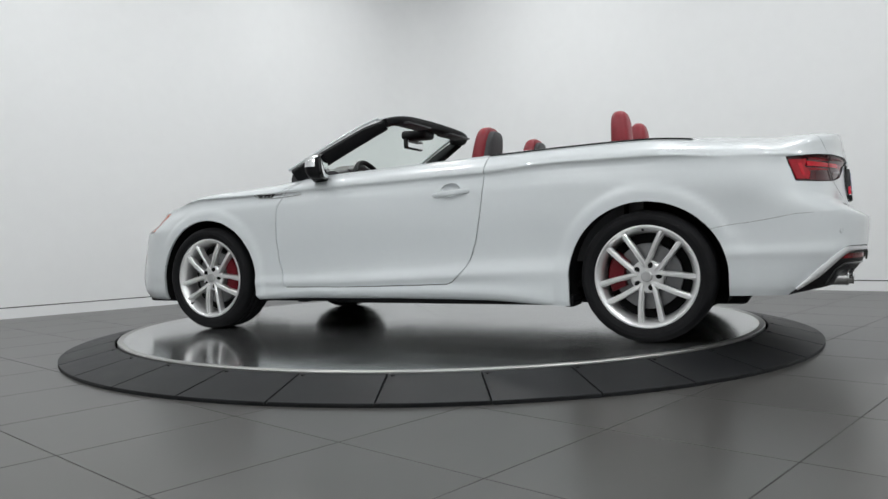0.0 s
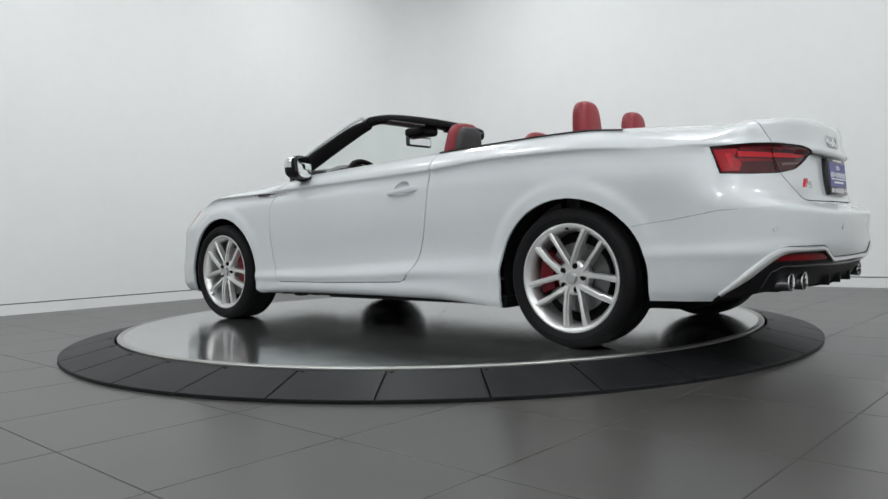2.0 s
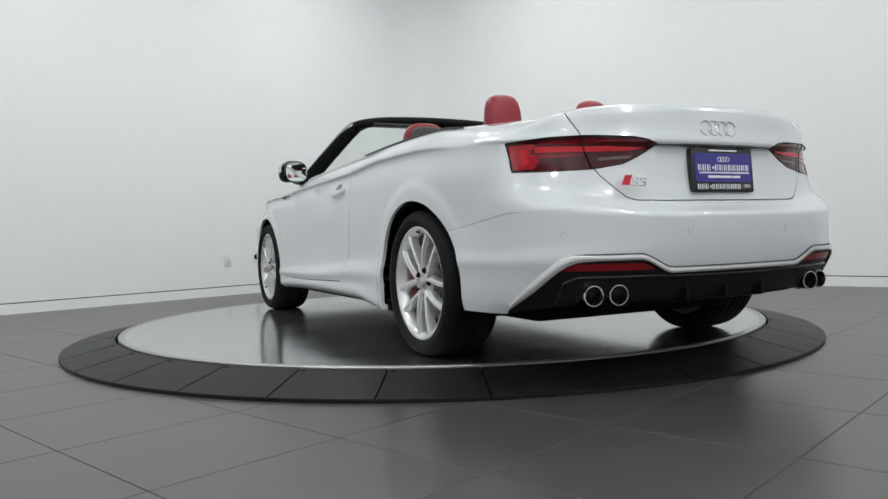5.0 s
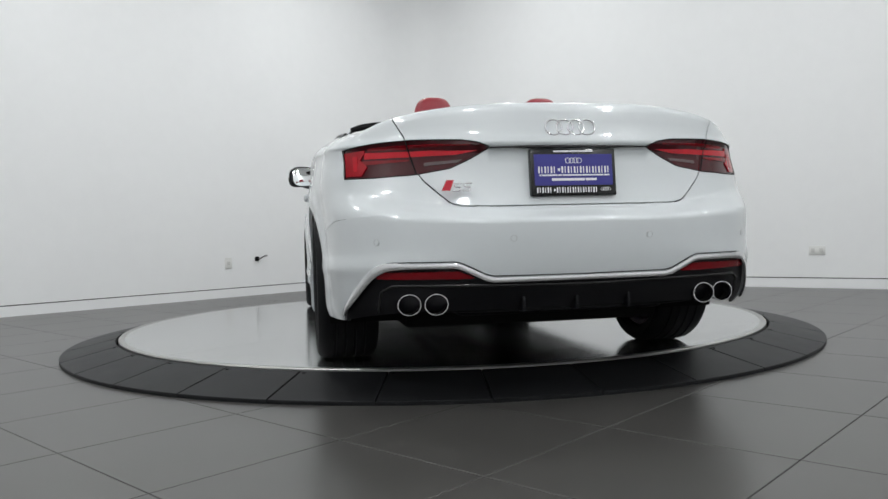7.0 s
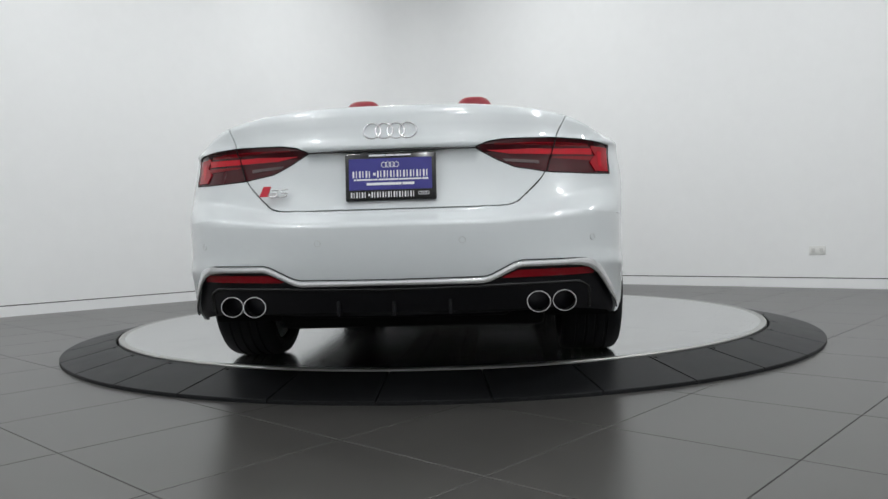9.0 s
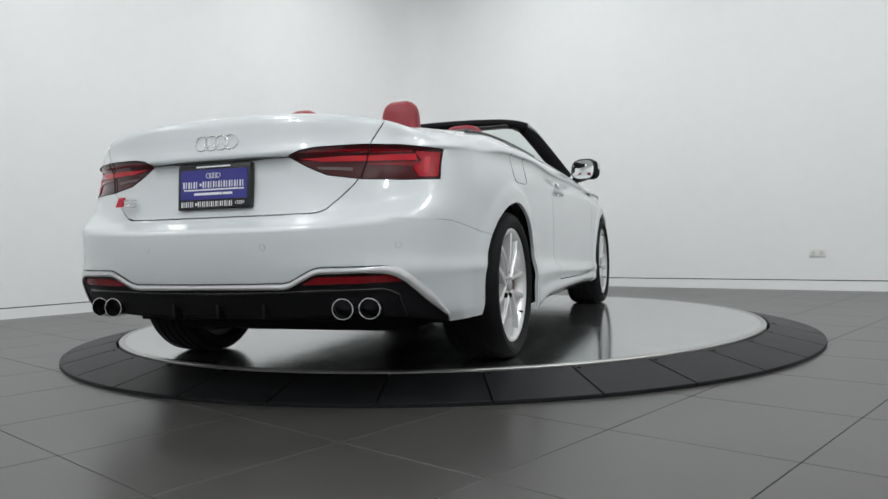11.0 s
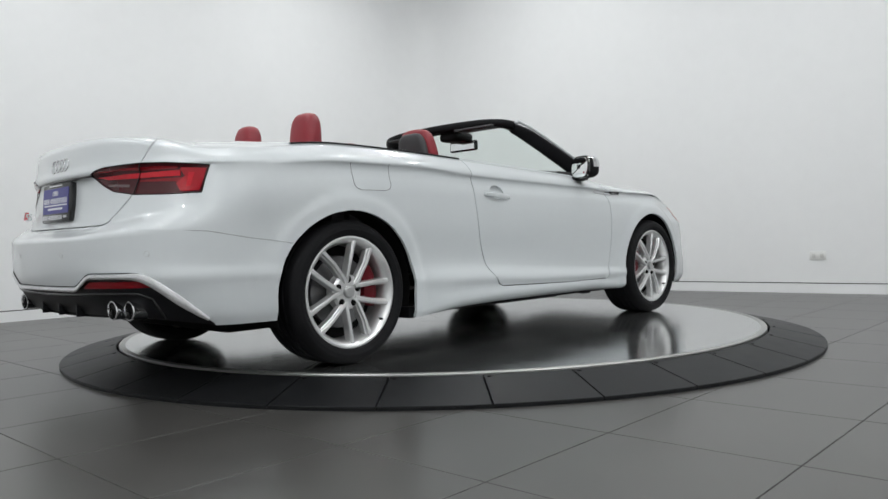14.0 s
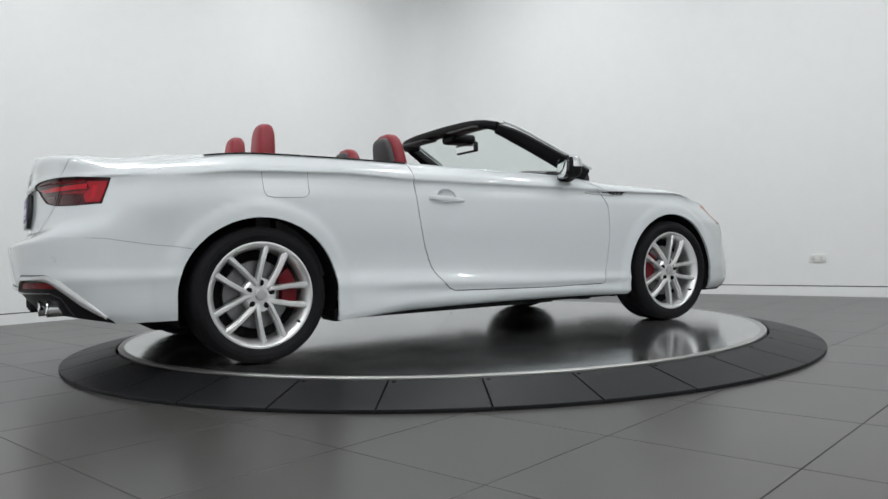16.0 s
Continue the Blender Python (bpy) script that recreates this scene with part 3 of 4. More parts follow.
# added dark shell whose colour gives the shade inside the panel gaps
def inner_shell():
    s = np.linspace(S_START, S_END, 90)
    bm = bmesh.new()
    _, _, Z = knots_at(s)
    rows = []
    for j, sj in enumerate(s):
        zs = np.linspace(Z[j, 0] + 0.01, Z[j, -1] - 0.012, 14)
        flat = np.stack([np.full(14, sj), zs], 1)
        pos = skin(flat) - skin_normals(flat) * 0.034
        rows.append([bm.verts.new((p[0], max(p[1], 0.0), p[2])) for p in pos])
    for a, b in zip(rows, rows[1:]):
        for i in range(13):
            c = (a[i].co + b[i + 1].co) / 2
            if any(math.hypot(c.x - cx, c.z - HUB_Z) < r + 0.05 for cx, r in ARCHES) and c.y > 0.6:
                continue
            bm.faces.new((a[i], b[i], b[i + 1], a[i + 1]))
    return bm


both("inner_structure", inner_shell(), LINER, car)


# decks between the belt lines
def deck(s0, s1, stop, crown, n=40, m=12):
    """The top surface from the belt line on one side to the other; stop limits x on the middle line."""
    bm = bmesh.new()
    s = np.linspace(s0, s1, n)
    X, Y, Z = knots_at(s)
    rows = []
    for i in range(n):
        x, y, z = X[i, -1], Y[i, -1], Z[i, -1]
        xc = stop(x)
        rows.append([])
        for j in range(m + 1):
            q = 1 - j / m
            c = crown(xc) - z
            rows[-1].append(bm.verts.new((xc + (x - xc) * q, y * q, z - 0.001 + c * (1 - q * q) ** 0.9)))
    for a, b in zip(rows, rows[1:]):
        for j in range(m):
            try:
                bm.faces.new((a[j], b[j], b[j + 1], a[j + 1]))
            except ValueError:
                pass
    b2 = mirrored(bm)
    me = bpy.data.meshes.new("tmp")
    b2.to_mesh(me)
    b2.free()
    bm.from_mesh(me)
    bpy.data.meshes.remove(me)
    bmesh.ops.remove_doubles(bm, verts=bm.verts, dist=1e-4)
    return bm


part("tonneau_cover", deck(1.36, S_END, lambda x: min(x, 2.12), lambda x: float(np.interp(x, [1.36, 1.6, 1.85, 2.12], [1.050, 1.062, 1.060, 1.036]))), WHITE, car, "white soft-top cover and boot top", 50)
part("hood", deck(-0.52, S_START, lambda x: max(x, -1.75), lambda x: float(np.interp(x, [-1.75, -1.2, -0.9, -0.52], [0.775, 0.905, 0.955, 1.000]))), WHITE, car, "white engine hood", 50)


# wheel houses and floor of the car
def wheel_house(cx, r):
    bm = bmesh.new()
    n = 28
    rows = []
    for y in (0.858, 0.56):
        rows.append([bm.verts.new((cx + (r + 0.012) * math.cos(a), y, HUB_Z + (r + 0.002) * math.sin(a))) for a in np.linspace(radians(-20), radians(200), n)])
    for i in range(n - 1):
        bm.faces.new((rows[0][i], rows[0][i + 1], rows[1][i + 1], rows[1][i]))
    bm.faces.new(rows[1])
    return bm


for cx, r in ARCHES:
    both("wheel_house", wheel_house(cx, r), LINER, car, "black wheel house liner")
part("underbody", block(-1.90, 1.98, -0.56, 0.56, 0.166, 0.30, 0.03), LINER, car, "dark underbody tray")
for a, b in ((-0.84, 1.12),):
    both("sill_underside", block(a, b, 0.50, 0.838, 0.190, 0.235, 0.012), LINER, car, "black sill underside")
part("undertray", block(-1.55, -0.55, -0.48, 0.48, 0.150, 0.180, 0.008), BLACK, car, "black plastic engine undertray")
for x in (-1.2, -0.85):
    part("tray_rib", block(x, x + 0.05, -0.42, 0.42, 0.140, 0.152, 0.004), BLACK, car)
both("jack_pad", block(-0.66, -0.58, 0.68, 0.74, 0.168, 0.20, 0.008), BLACK, car)
both("jack_pad", block(0.82, 0.90, 0.68, 0.74, 0.168, 0.20, 0.008), BLACK, car)
both("floor_cover", block(-0.45, 0.95, 0.22, 0.62, 0.156, 0.204, 0.01), BLACK, car, "black plastic floor cover")
# coloured dark so the pipes put no bright streaks on the deck
both("exhaust_pipe", sweep(curve([(-0.5, 0.11, 0.165), (0.6, 0.11, 0.162), (1.1, 0.14, 0.170), (1.35, 0.22, 0.235), (1.7, 0.26, 0.25), (2.05, 0.28, 0.27)], 40), 0.062, 0.062, (0, 0, 1), 0.48), LINER, car, "sooty dark exhaust pipe")
part("front_splitter", block(-2.06, -1.72, -0.60, 0.60, 0.150, 0.20, 0.015), BLACK, car, "black plastic front splitter")
part("rear_subframe", block(1.36, 1.70, -0.52, 0.52, 0.19, 0.25, 0.03, 3), LINER, car, "dark rear subframe")
for x0, x1 in ((1.62, 1.56), (1.42, 1.50), (-1.36, -1.26), (-1.05, -1.20)):
    both("suspension_arm", sweep(curve([(x0, 0.36, 0.215), ((x0 + x1) / 2, 0.52, 0.195), (x1, 0.70, 0.225)], 12), 0.055, 0.035, (0, 0, 1), 0.45), BLACK, car, "black suspension arm")
part("rear_silencer", block(2.0, 2.33, -0.42, 0.42, 0.245, 0.33, 0.035, 3), BLACK, car, "dark rear silencer")
both("arch_flap", block(1.115, 1.160, 0.70, 0.872, 0.172, 0.23, 0.008), BLACK, car, "black rubber mud flap")


# wheels
def wheel(cx, side, turn, caliper_at, valve_at):
    """One wheel; turn: degrees of its first pair of spokes; caliper_at: degrees in car space (0 is to the rear)."""
    y_face = 0.893
    rim = lathe([(0.2535, -0.004), (0.2555, -0.010), (0.2535, -0.02), (0.238, -0.03), (0.226, -0.06), (0.222, -0.13), (0.232, -0.19), (0.248, -0.205), (0.250, -0.21),
                 (0.243, -0.208), (0.226, -0.192), (0.214, -0.13), (0.216, -0.05), (0.226, -0.022), (0.238, -0.008), (0.246, -0.003), (0.2535, -0.004)], 72)
    ob = part("wheel", rim, ALLOY, car, "silver alloy wheel with double spokes", 30)
    m = Matrix.Translation((cx, side * y_face, HUB_Z))
    if side < 0:
        m = m @ Matrix.Rotation(math.pi, 4, "Z")
    ob.matrix_basis = m
    # tyre with four tread grooves
    prof = [(0.250, -0.010), (0.262, 0.004), (0.282, 0.012), (0.300, 0.010), (0.314, 0.000), (0.3235, -0.016), (0.3262, -0.030)]
    for g0 in (-0.062, -0.104, -0.146, -0.186):
        prof += [(0.3282, g0 + 0.008), (0.3225, g0 + 0.0055), (0.3225, g0 - 0.0035), (0.3282, g0 - 0.006)]
    prof += [(0.3262, -0.214), (0.3235, -0.226), (0.314, -0.240), (0.300, -0.248), (0.270, -0.246), (0.250, -0.225)]
    part("tyre", lathe(prof, 96), TYRE, ob, "black low-profile tyre", 25)
    # double spokes
    for k in range(5):
        bm = bmesh.new()
        for sgn in (-1, 1):
            polar = ((0.046, 6), (0.076, 10.5), (0.158, 19.5), (0.242, 23.7))
            pts = [Vector((r * math.cos(radians(a) * sgn), 0, r * math.sin(radians(a) * sgn))) for r, a in polar]
            hts = [-0.020, -0.014, -0.008, -0.012]
            wid = [0.022, 0.021, 0.021, 0.027]
            rows = []
            for i, p in enumerate(pts):
                d = (pts[min(i + 1, 3)] - pts[max(i - 1, 0)]).normalized()
                nrm = Vector((-d.z, 0, d.x)) * sgn
                w = wid[i]
                # section: outer flank, ridge, stepped inner flank, back
                sec = [(-w * 0.62, -0.040), (-w * 0.50, -0.004), (-w * 0.30, 0.0), (w * 0.18, 0.0), (w * 0.30, -0.003), (w * 0.36, -0.010), (w * 0.62, -0.014), (w * 0.72, -0.040)]
                rows.append([bm.verts.new(p + nrm * u + Vector((0, hts[i] + h, 0))) for u, h in sec])
            for a, b in zip(rows, rows[1:]):
                for j in range(7):
                    bm.faces.new((a[j], a[j + 1], b[j + 1], b[j]))
            bm.faces.new(rows[0])
            bm.faces.new(rows[-1])
        sp = part("spoke", bm, ALLOY, ob, "", 25)
        sp.matrix_basis = Matrix.Rotation(-radians(turn + 72 * k), 4, "Y")
        # black bolt; its wide dark collar stands for the shade in the recess
        bolt = part("bolt", lathe([(0, -0.019), (0.0085, -0.019), (0.0105, -0.023), (0.0105, -0.0275), (0.0155, -0.0278), (0.0165, -0.031)], 14), LINER, ob, "black wheel bolt in its recess", 20)
        a = radians(turn + 19 + 72 * k)
        bolt.matrix_basis = Matrix.Translation((0.058 * math.cos(a), 0, 0.058 * math.sin(a)))
    part("hub", lathe([(0, -0.028), (0.070, -0.030), (0.082, -0.040), (0.084, -0.08)], 40), ALLOY, ob, "", 25)
    cap = part("hub_cap", lathe([(0, -0.010), (0.022, -0.011), (0.026, -0.014), (0.028, -0.03)], 32), BARREL, ob, "round dark grey hub cap", 25)
    part("valve", lathe([(0, 0.002), (0.0055, 0.002), (0.0065, -0.03)], 10), BLACK, ob).matrix_basis = Matrix.Translation((0.229 * math.cos(radians(valve_at)), -0.010, 0.229 * math.sin(radians(valve_at))))
    part("brake_disc", lathe([(0.06, -0.090), (0.163, -0.090), (0.165, -0.094), (0.165, -0.112), (0.06, -0.115)], 56), IRON, ob, "grey steel brake disc", 30)
    # added dark disc that paints the shade behind the brake
    part("rim_back", lathe([(0, -0.125), (0.215, -0.125), (0.215, -0.13)], 40), LINER, ob, "dark space behind the brake")
    # caliper: a curved block over the disc's edge
    bm = bmesh.new()
    rows = []
    for a in np.linspace(-32, 32, 11):
        c, s_ = math.cos(radians(a)), math.sin(radians(a))
        rows.append([bm.verts.new((r * c, h, r * s_)) for r, h in ((0.112, -0.075), (0.116, -0.052), (0.150, -0.046), (0.186, -0.050), (0.196, -0.066), (0.196, -0.12), (0.112, -0.12))])
    for a, b in zip(rows, rows[1:]):
        for j in range(7):
            bm.faces.new((a[j], a[(j + 1) % 7], b[(j + 1) % 7], b[j]))
    bm.faces.new(rows[0])
    bm.faces.new(rows[-1])
    cal = part("brake_caliper", bm, CALIPER, ob, "red brake caliper", 30)
    cal.matrix_basis = Matrix.Rotation(-radians(caliper_at if side > 0 else 180 - caliper_at), 4, "Y")
    return ob


wheel(-1.238, 1, 75, 8, 217)
wheel(1.531, 1, 75, 172, 217)
wheel(-1.238, -1, 85.5, 8, -46)
wheel(1.531, -1, 85.5, 172, 87)

# tail lamps: lens base with bright light bands under clear red cover
for nm_side in (1, -1):
    base = patch(LAMP, -0.004, 0.022, 0.02)
    band = [(s_at(.73, .85), .834), (s_at(.58, .838), .832), (s_at(.42, .836), .834), (s_at(.335, .848), .849), (s_at(.35, .857), .859), (s_at(.44, .853), .853), (s_at(.58, .852), .852), (s_at(.73, .858), .858)]
    outer = [(s_x(2.176, .862), .864), (s_x(2.210, .772), .774), (s_x(2.262, .772), .773), (s_x(2.268, .80), .806), (s_at(.745, .835), .834), (s_at(.73, .858), .858), (s_x(2.25, .868), .868)]
    rib = [(s_x(2.212, .848), .848), (s_x(2.232, .79), .790), (s_x(2.244, .79), .791), (s_x(2.230, .848), .848)]
    step = [(s_at(.745, .83), .829), (s_at(.58, .824), .824), (s_at(.58, .818), .818), (s_at(.735, .812), .812)]
    upper = [(s_at(.72, .866), .864), (s_at(.58, .860), .860), (s_at(.37, .864), .864), (s_at(.37, .870), .870), (s_at(.58, .870), .870), (s_at(.72, .873), .873)]
    frost = [(s_at(.53, .806), .810), (s_at(.53, .80), .799), (s_at(.41, .808), .808), (s_at(.40, .817), .817)]
    pieces = [("tail_lamp", base, DARKLENS), ("light_band", patch(band, 0.0010, 0.02, 0.006), BRIGHTLENS), ("outer_light", patch(outer, 0.0006, 0.02, 0.006), OUTERLENS),
              ("lamp_rib", patch(rib, 0.0014, 0.02, 0.004), BRIGHTLENS), ("lower_band", patch(step, -0.0008, 0.02, 0.004), LENS),
              ("upper_band", patch(upper, -0.0016, 0.02, 0.004), LENS), ("reverse_lens", patch(frost, -0.0010, 0.02, 0.004), FROSTDARK)]
    lamp = None
    for nm, bm, mat in pieces:
        b = bm if nm_side > 0 else mirrored(bm)
        ob = part(nm, b, mat, car if lamp is None else lamp, {"tail_lamp": "wrap-around dark red tail lamp"}.get(nm, ""), 30)
        lamp = lamp or ob
    # black seal round the lens and the split between wing and boot lid
    line = along([*LAMP, LAMP[0]], 0.0, 70)
    b = sweep(line, 0.0035, 0.0035, (0.3, 0.2, 1))
    part("lamp_seal", b if nm_side > 0 else mirrored(b), BLACK, lamp)
    line = along([(s_at(.556, .77), .768), (s_at(.575, .83), .83), (s_at(.592, .89), .89)], 0.0012, 8)
    b = sweep(line, 0.004, 0.004, (1, 0, 0))
    part("lamp_split", b if nm_side > 0 else mirrored(b), BLACK, lamp)

# diffuser, bright trim, fog reflectors
for sd in (1, -1):
    face = patch([(s_x(2.165, .22), .235), *LOWER[1:-2], (S_END, .389), (S_END, .275), (s_at(.60, .27), .272), (s_at(.75, .25), .252)], -0.008, 0.03, 0.012)
    part("diffuser", face if sd > 0 else mirrored(face), DIFFUSER, car, "black rear diffuser", 30)
    line = along([(s_x(2.195, .266), .266), *LOWER[2:-2], (S_END, .389)], 0.004, 80)
    b = sweep(line, 0.007, np.interp(np.linspace(0, 1, 80), [0, .12, .28, .42, .7, 1], [.016, .036, .034, .019, .018, .016]), (0, 0, 1), 0.3)
    part("bumper_trim", b if sd > 0 else mirrored(b), SATIN, car, "satin silver bumper trim strip", 30)
    gap = sweep(along([(a, b + 0.0135) for a, b in LOWER[5:-2]] + [(S_END, .4005)], 0.0008, 60), 0.0026, 0.0036, (0, 0, 1))
    part("trim_gap", gap if sd > 0 else mirrored(gap), LINER, car)
    refl = patch([(s_at(.715, .42), .422), (s_at(.715, .40), .398), (s_at(.40, .394), .394), (s_at(.385, .397), .397), (s_at(.44, .42), .421)], -0.002, 0.02, 0.012)
    part("fog_reflector", refl if sd > 0 else mirrored(refl), LENS, car, "red bumper reflector", 30)
    # step in the diffuser around the pipes
    b = sweep(along([(s_at(.705, .27), .27), (s_at(.70, .35), .35), (s_at(.66, .371), .371), (s_at(.42, .368), .368), (S_END, .360)], -0.008, 40), 0.012, 0.010, (0, 0, 1))
    part("diffuser_edge", b if sd > 0 else mirrored(b), GLOSSBLACK, car)
    for y, proud in ((0.604, 0.032), (0.512, 0.030)):
        x = float(skin([(s_at(y, .306), .306)])[0, 0]) + proud
        pipe = lathe([(0.041, -0.10), (0.0412, -0.006), (0.0435, -0.001), (0.0425, 0.003), (0.0392, 0.003), (0.0378, -0.004), (0.0372, -0.02), (0.036, -0.095), (0.0, -0.095)], 40)
        ob = part("exhaust_tip", pipe, CHROME, car, "round chrome exhaust tip", 30)
        ob.matrix_basis = Matrix.Translation((x - 0.014, sd * y, 0.306)) @ Matrix.Rotation(radians(-90), 4, "Z") @ Matrix.Rotation(radians(0), 4, "X")
        ob.matrix_basis = ob.matrix_basis @ Matrix.Diagonal((1.0, 1, 0.89, 1))
        ins = part("pipe_bore", lathe([(0.0, -0.08), (0.0368, -0.08), (0.0368, -0.014)], 32), LINER, ob, "sooty dark bore", 30)
part("diffuser_lip", sweep(curve([(2.335, -.50, .282), (2.365, -.35, .276), (2.380, 0, .272), (2.365, .35, .276), (2.335, .50, .282)], 30), 0.10, 0.016, (0, 0, 1)), BLACK, car, "black diffuser lip")
for y in (-0.20, 0.0, 0.20):
    part("diffuser_fin", block(2.39, 2.468, y - 0.006, y + 0.006, 0.268, 0.335, 0.003), DIFFUSER, car)

# boot handle strip, number plate, badge shapes, emblem rings
# the strip's thin outer ends paint the shadow line under the lid's ledge
both("lid_strip", sweep(along([(s_at(.30, .856), .857), (s_at(.2, .857), .857), (S_END, .857)], 0.0005, 30), 0.014, np.interp(np.linspace(0, 1, 30), [0, .3, .45, 1], [.005, .006, .011, .011]), (0, 0, 1), 0.3), GLOSSBLACK, car, "black strip under the boot lid edge")
plate = part("plate_holder", block(2.428, 2.458, -0.162, 0.162, 0.676, 0.847, 0.006, 2), GLOSSBLACK, car, "black dealer plate frame with blue insert")
part("plate_face", block(2.4575, 2.4605, -0.148, 0.148, 0.714, 0.826, 0.001, 1), BLUE, plate, "blue dealer plate")


def print_bar(y, z, w, h):
    part("print_bar", block(2.4602, 2.4615, y - w / 2, y + w / 2, z - h / 2, z + h / 2), INK, plate)


def bar_row(z, h, y0, y1, words):
    """A line of print as bars, one for each word; words: their shares of the line."""
    total = sum(words) + 0.35 * (len(words) - 1)
    y = y0
    for w in words:
        step = (y1 - y0) * w / total
        print_bar(y + step / 2, z, step, h)
        y += step + (y1 - y0) * 0.35 / total


def letters_row(z, h, y0, y1, n):
    """A line of bold print: for each character a pair of stems, with a small diamond after the third."""
    step = (y1 - y0) / n
    for i in range(n):
        y = y0 + step * (i + 0.5)
        if i == 3:
            print_bar(y, z, step * 0.36, h * 0.42)
            continue
        if i == 4:
            y0 -= step * 0.25
            y -= step * 0.25
        print_bar(y - step * 0.22, z, step * 0.26, h)
        print_bar(y + step * 0.24, z, step * 0.15, h)


bar_row(0.8365, 0.006, -0.075, 0.075, (8, 4, 8))
letters_row(0.770, 0.024, -0.138, 0.142, 12)
bar_row(0.7505, 0.0055, -0.130, 0.135, (1, 8, 2, 10, 11, 3))
bar_row(0.735, 0.009, -0.085, 0.085, (12, 4))
letters_row(0.697, 0.020, -0.145, 0.092, 12)


def rings(x, z, radius, wire, pitch, parent, mat, name, y0=0.0, flat=0.9, slope=0.0):
    for k in range(4):
        y = y0 + (k - 1.5) * pitch
        n = 28
        path = [(x + slope * flat * radius * math.sin(2 * math.pi * i / n), y + radius * math.cos(2 * math.pi * i / n), z + flat * radius * math.sin(2 * math.pi * i / n)) for i in range(n)]
        part(name, sweep(path, wire, wire, (1, 0, 0), 0.45, True), mat, parent, "chrome ring of the emblem" if mat is CHROME else "", 60)


rings(2.441, 0.927, 0.031, 0.006, 0.0425, car, CHROME, "emblem_ring", slope=-0.17)
rings(2.4612, 0.803, 0.010, 0.0022, 0.014, plate, INK, "print_ring")
rings(2.4612, 0.699, 0.006, 0.0016, 0.0085, plate, INK, "print_ring", 0.118)
plate.matrix_basis = Matrix.Translation((2.452, 0, 0.76)) @ Matrix.Rotation(radians(-4), 4, "Y") @ Matrix.Translation((-2.445, 0, -0.76))
badge = bmesh.new()
pts = [(-.482, .704), (-.452, .704), (-.438, .741), (-.464, .741)]
lo, hi = [badge.verts.new((2.436, y, z)) for y, z in pts], [badge.verts.new((2.4465, y, z)) for y, z in pts]
badge.faces.new(hi)
for i in range(4):
    badge.faces.new((lo[i], lo[(i + 1) % 4], hi[(i + 1) % 4], hi[i]))
badge_ob = part("model_badge", badge, BADGERED, car, "small red and silver model badge")
for y0 in (-.440, -.405):
    part("badge_shape", sweep(curve([(2.4465, y0 + 0.030, .729), (2.4465, y0 + 0.004, .728), (2.4465, y0 + 0.006, .718), (2.4465, y0 + 0.026, .715), (2.4465, y0 + 0.022, .704), (2.4465, y0 - 0.004, .703)], 14), 0.006, 0.006, (1, 0, 0)), CHROME, badge_ob)
for y, z in ((-0.71, .528), (-0.252, .531), (0.252, .531), (0.71, .528)):
    p = along([(s_at(abs(y), z), z)], 0.0005)[0]
    nrm = skin_normals([(s_at(abs(y), z), z)])[0]
    sens = part("parking_sensor", lathe([(0, 0.0008), (0.0088, 0.0008), (0.0092, 0.0002), (0.0100, -0.0015), (0.0108, 0.0002), (0.0115, -0.001)], 20), WHITE, car, "round parking sensor", 20)
    d = Vector((nrm[0], nrm[1] * (1 if y > 0 else -1), nrm[2]))
    sens.matrix_basis = Matrix.Translation((p[0], y, p[2])) @ d.to_track_quat("Y", "Z").to_matrix().to_4x4()
    part("sensor_ring", lathe([(0.0104, 0.0002), (0.0114, 0.0007), (0.0120, -0.001)], 20), BARREL, sens)

# fuel flap on the right rear wing
flap = sweep(along(FUEL, 0.0002, 60), 0.0016, 0.0016, (0, 1, 0))
part("fuel_flap_gap", flap, LINER, car, "thin gap round the fuel flap")


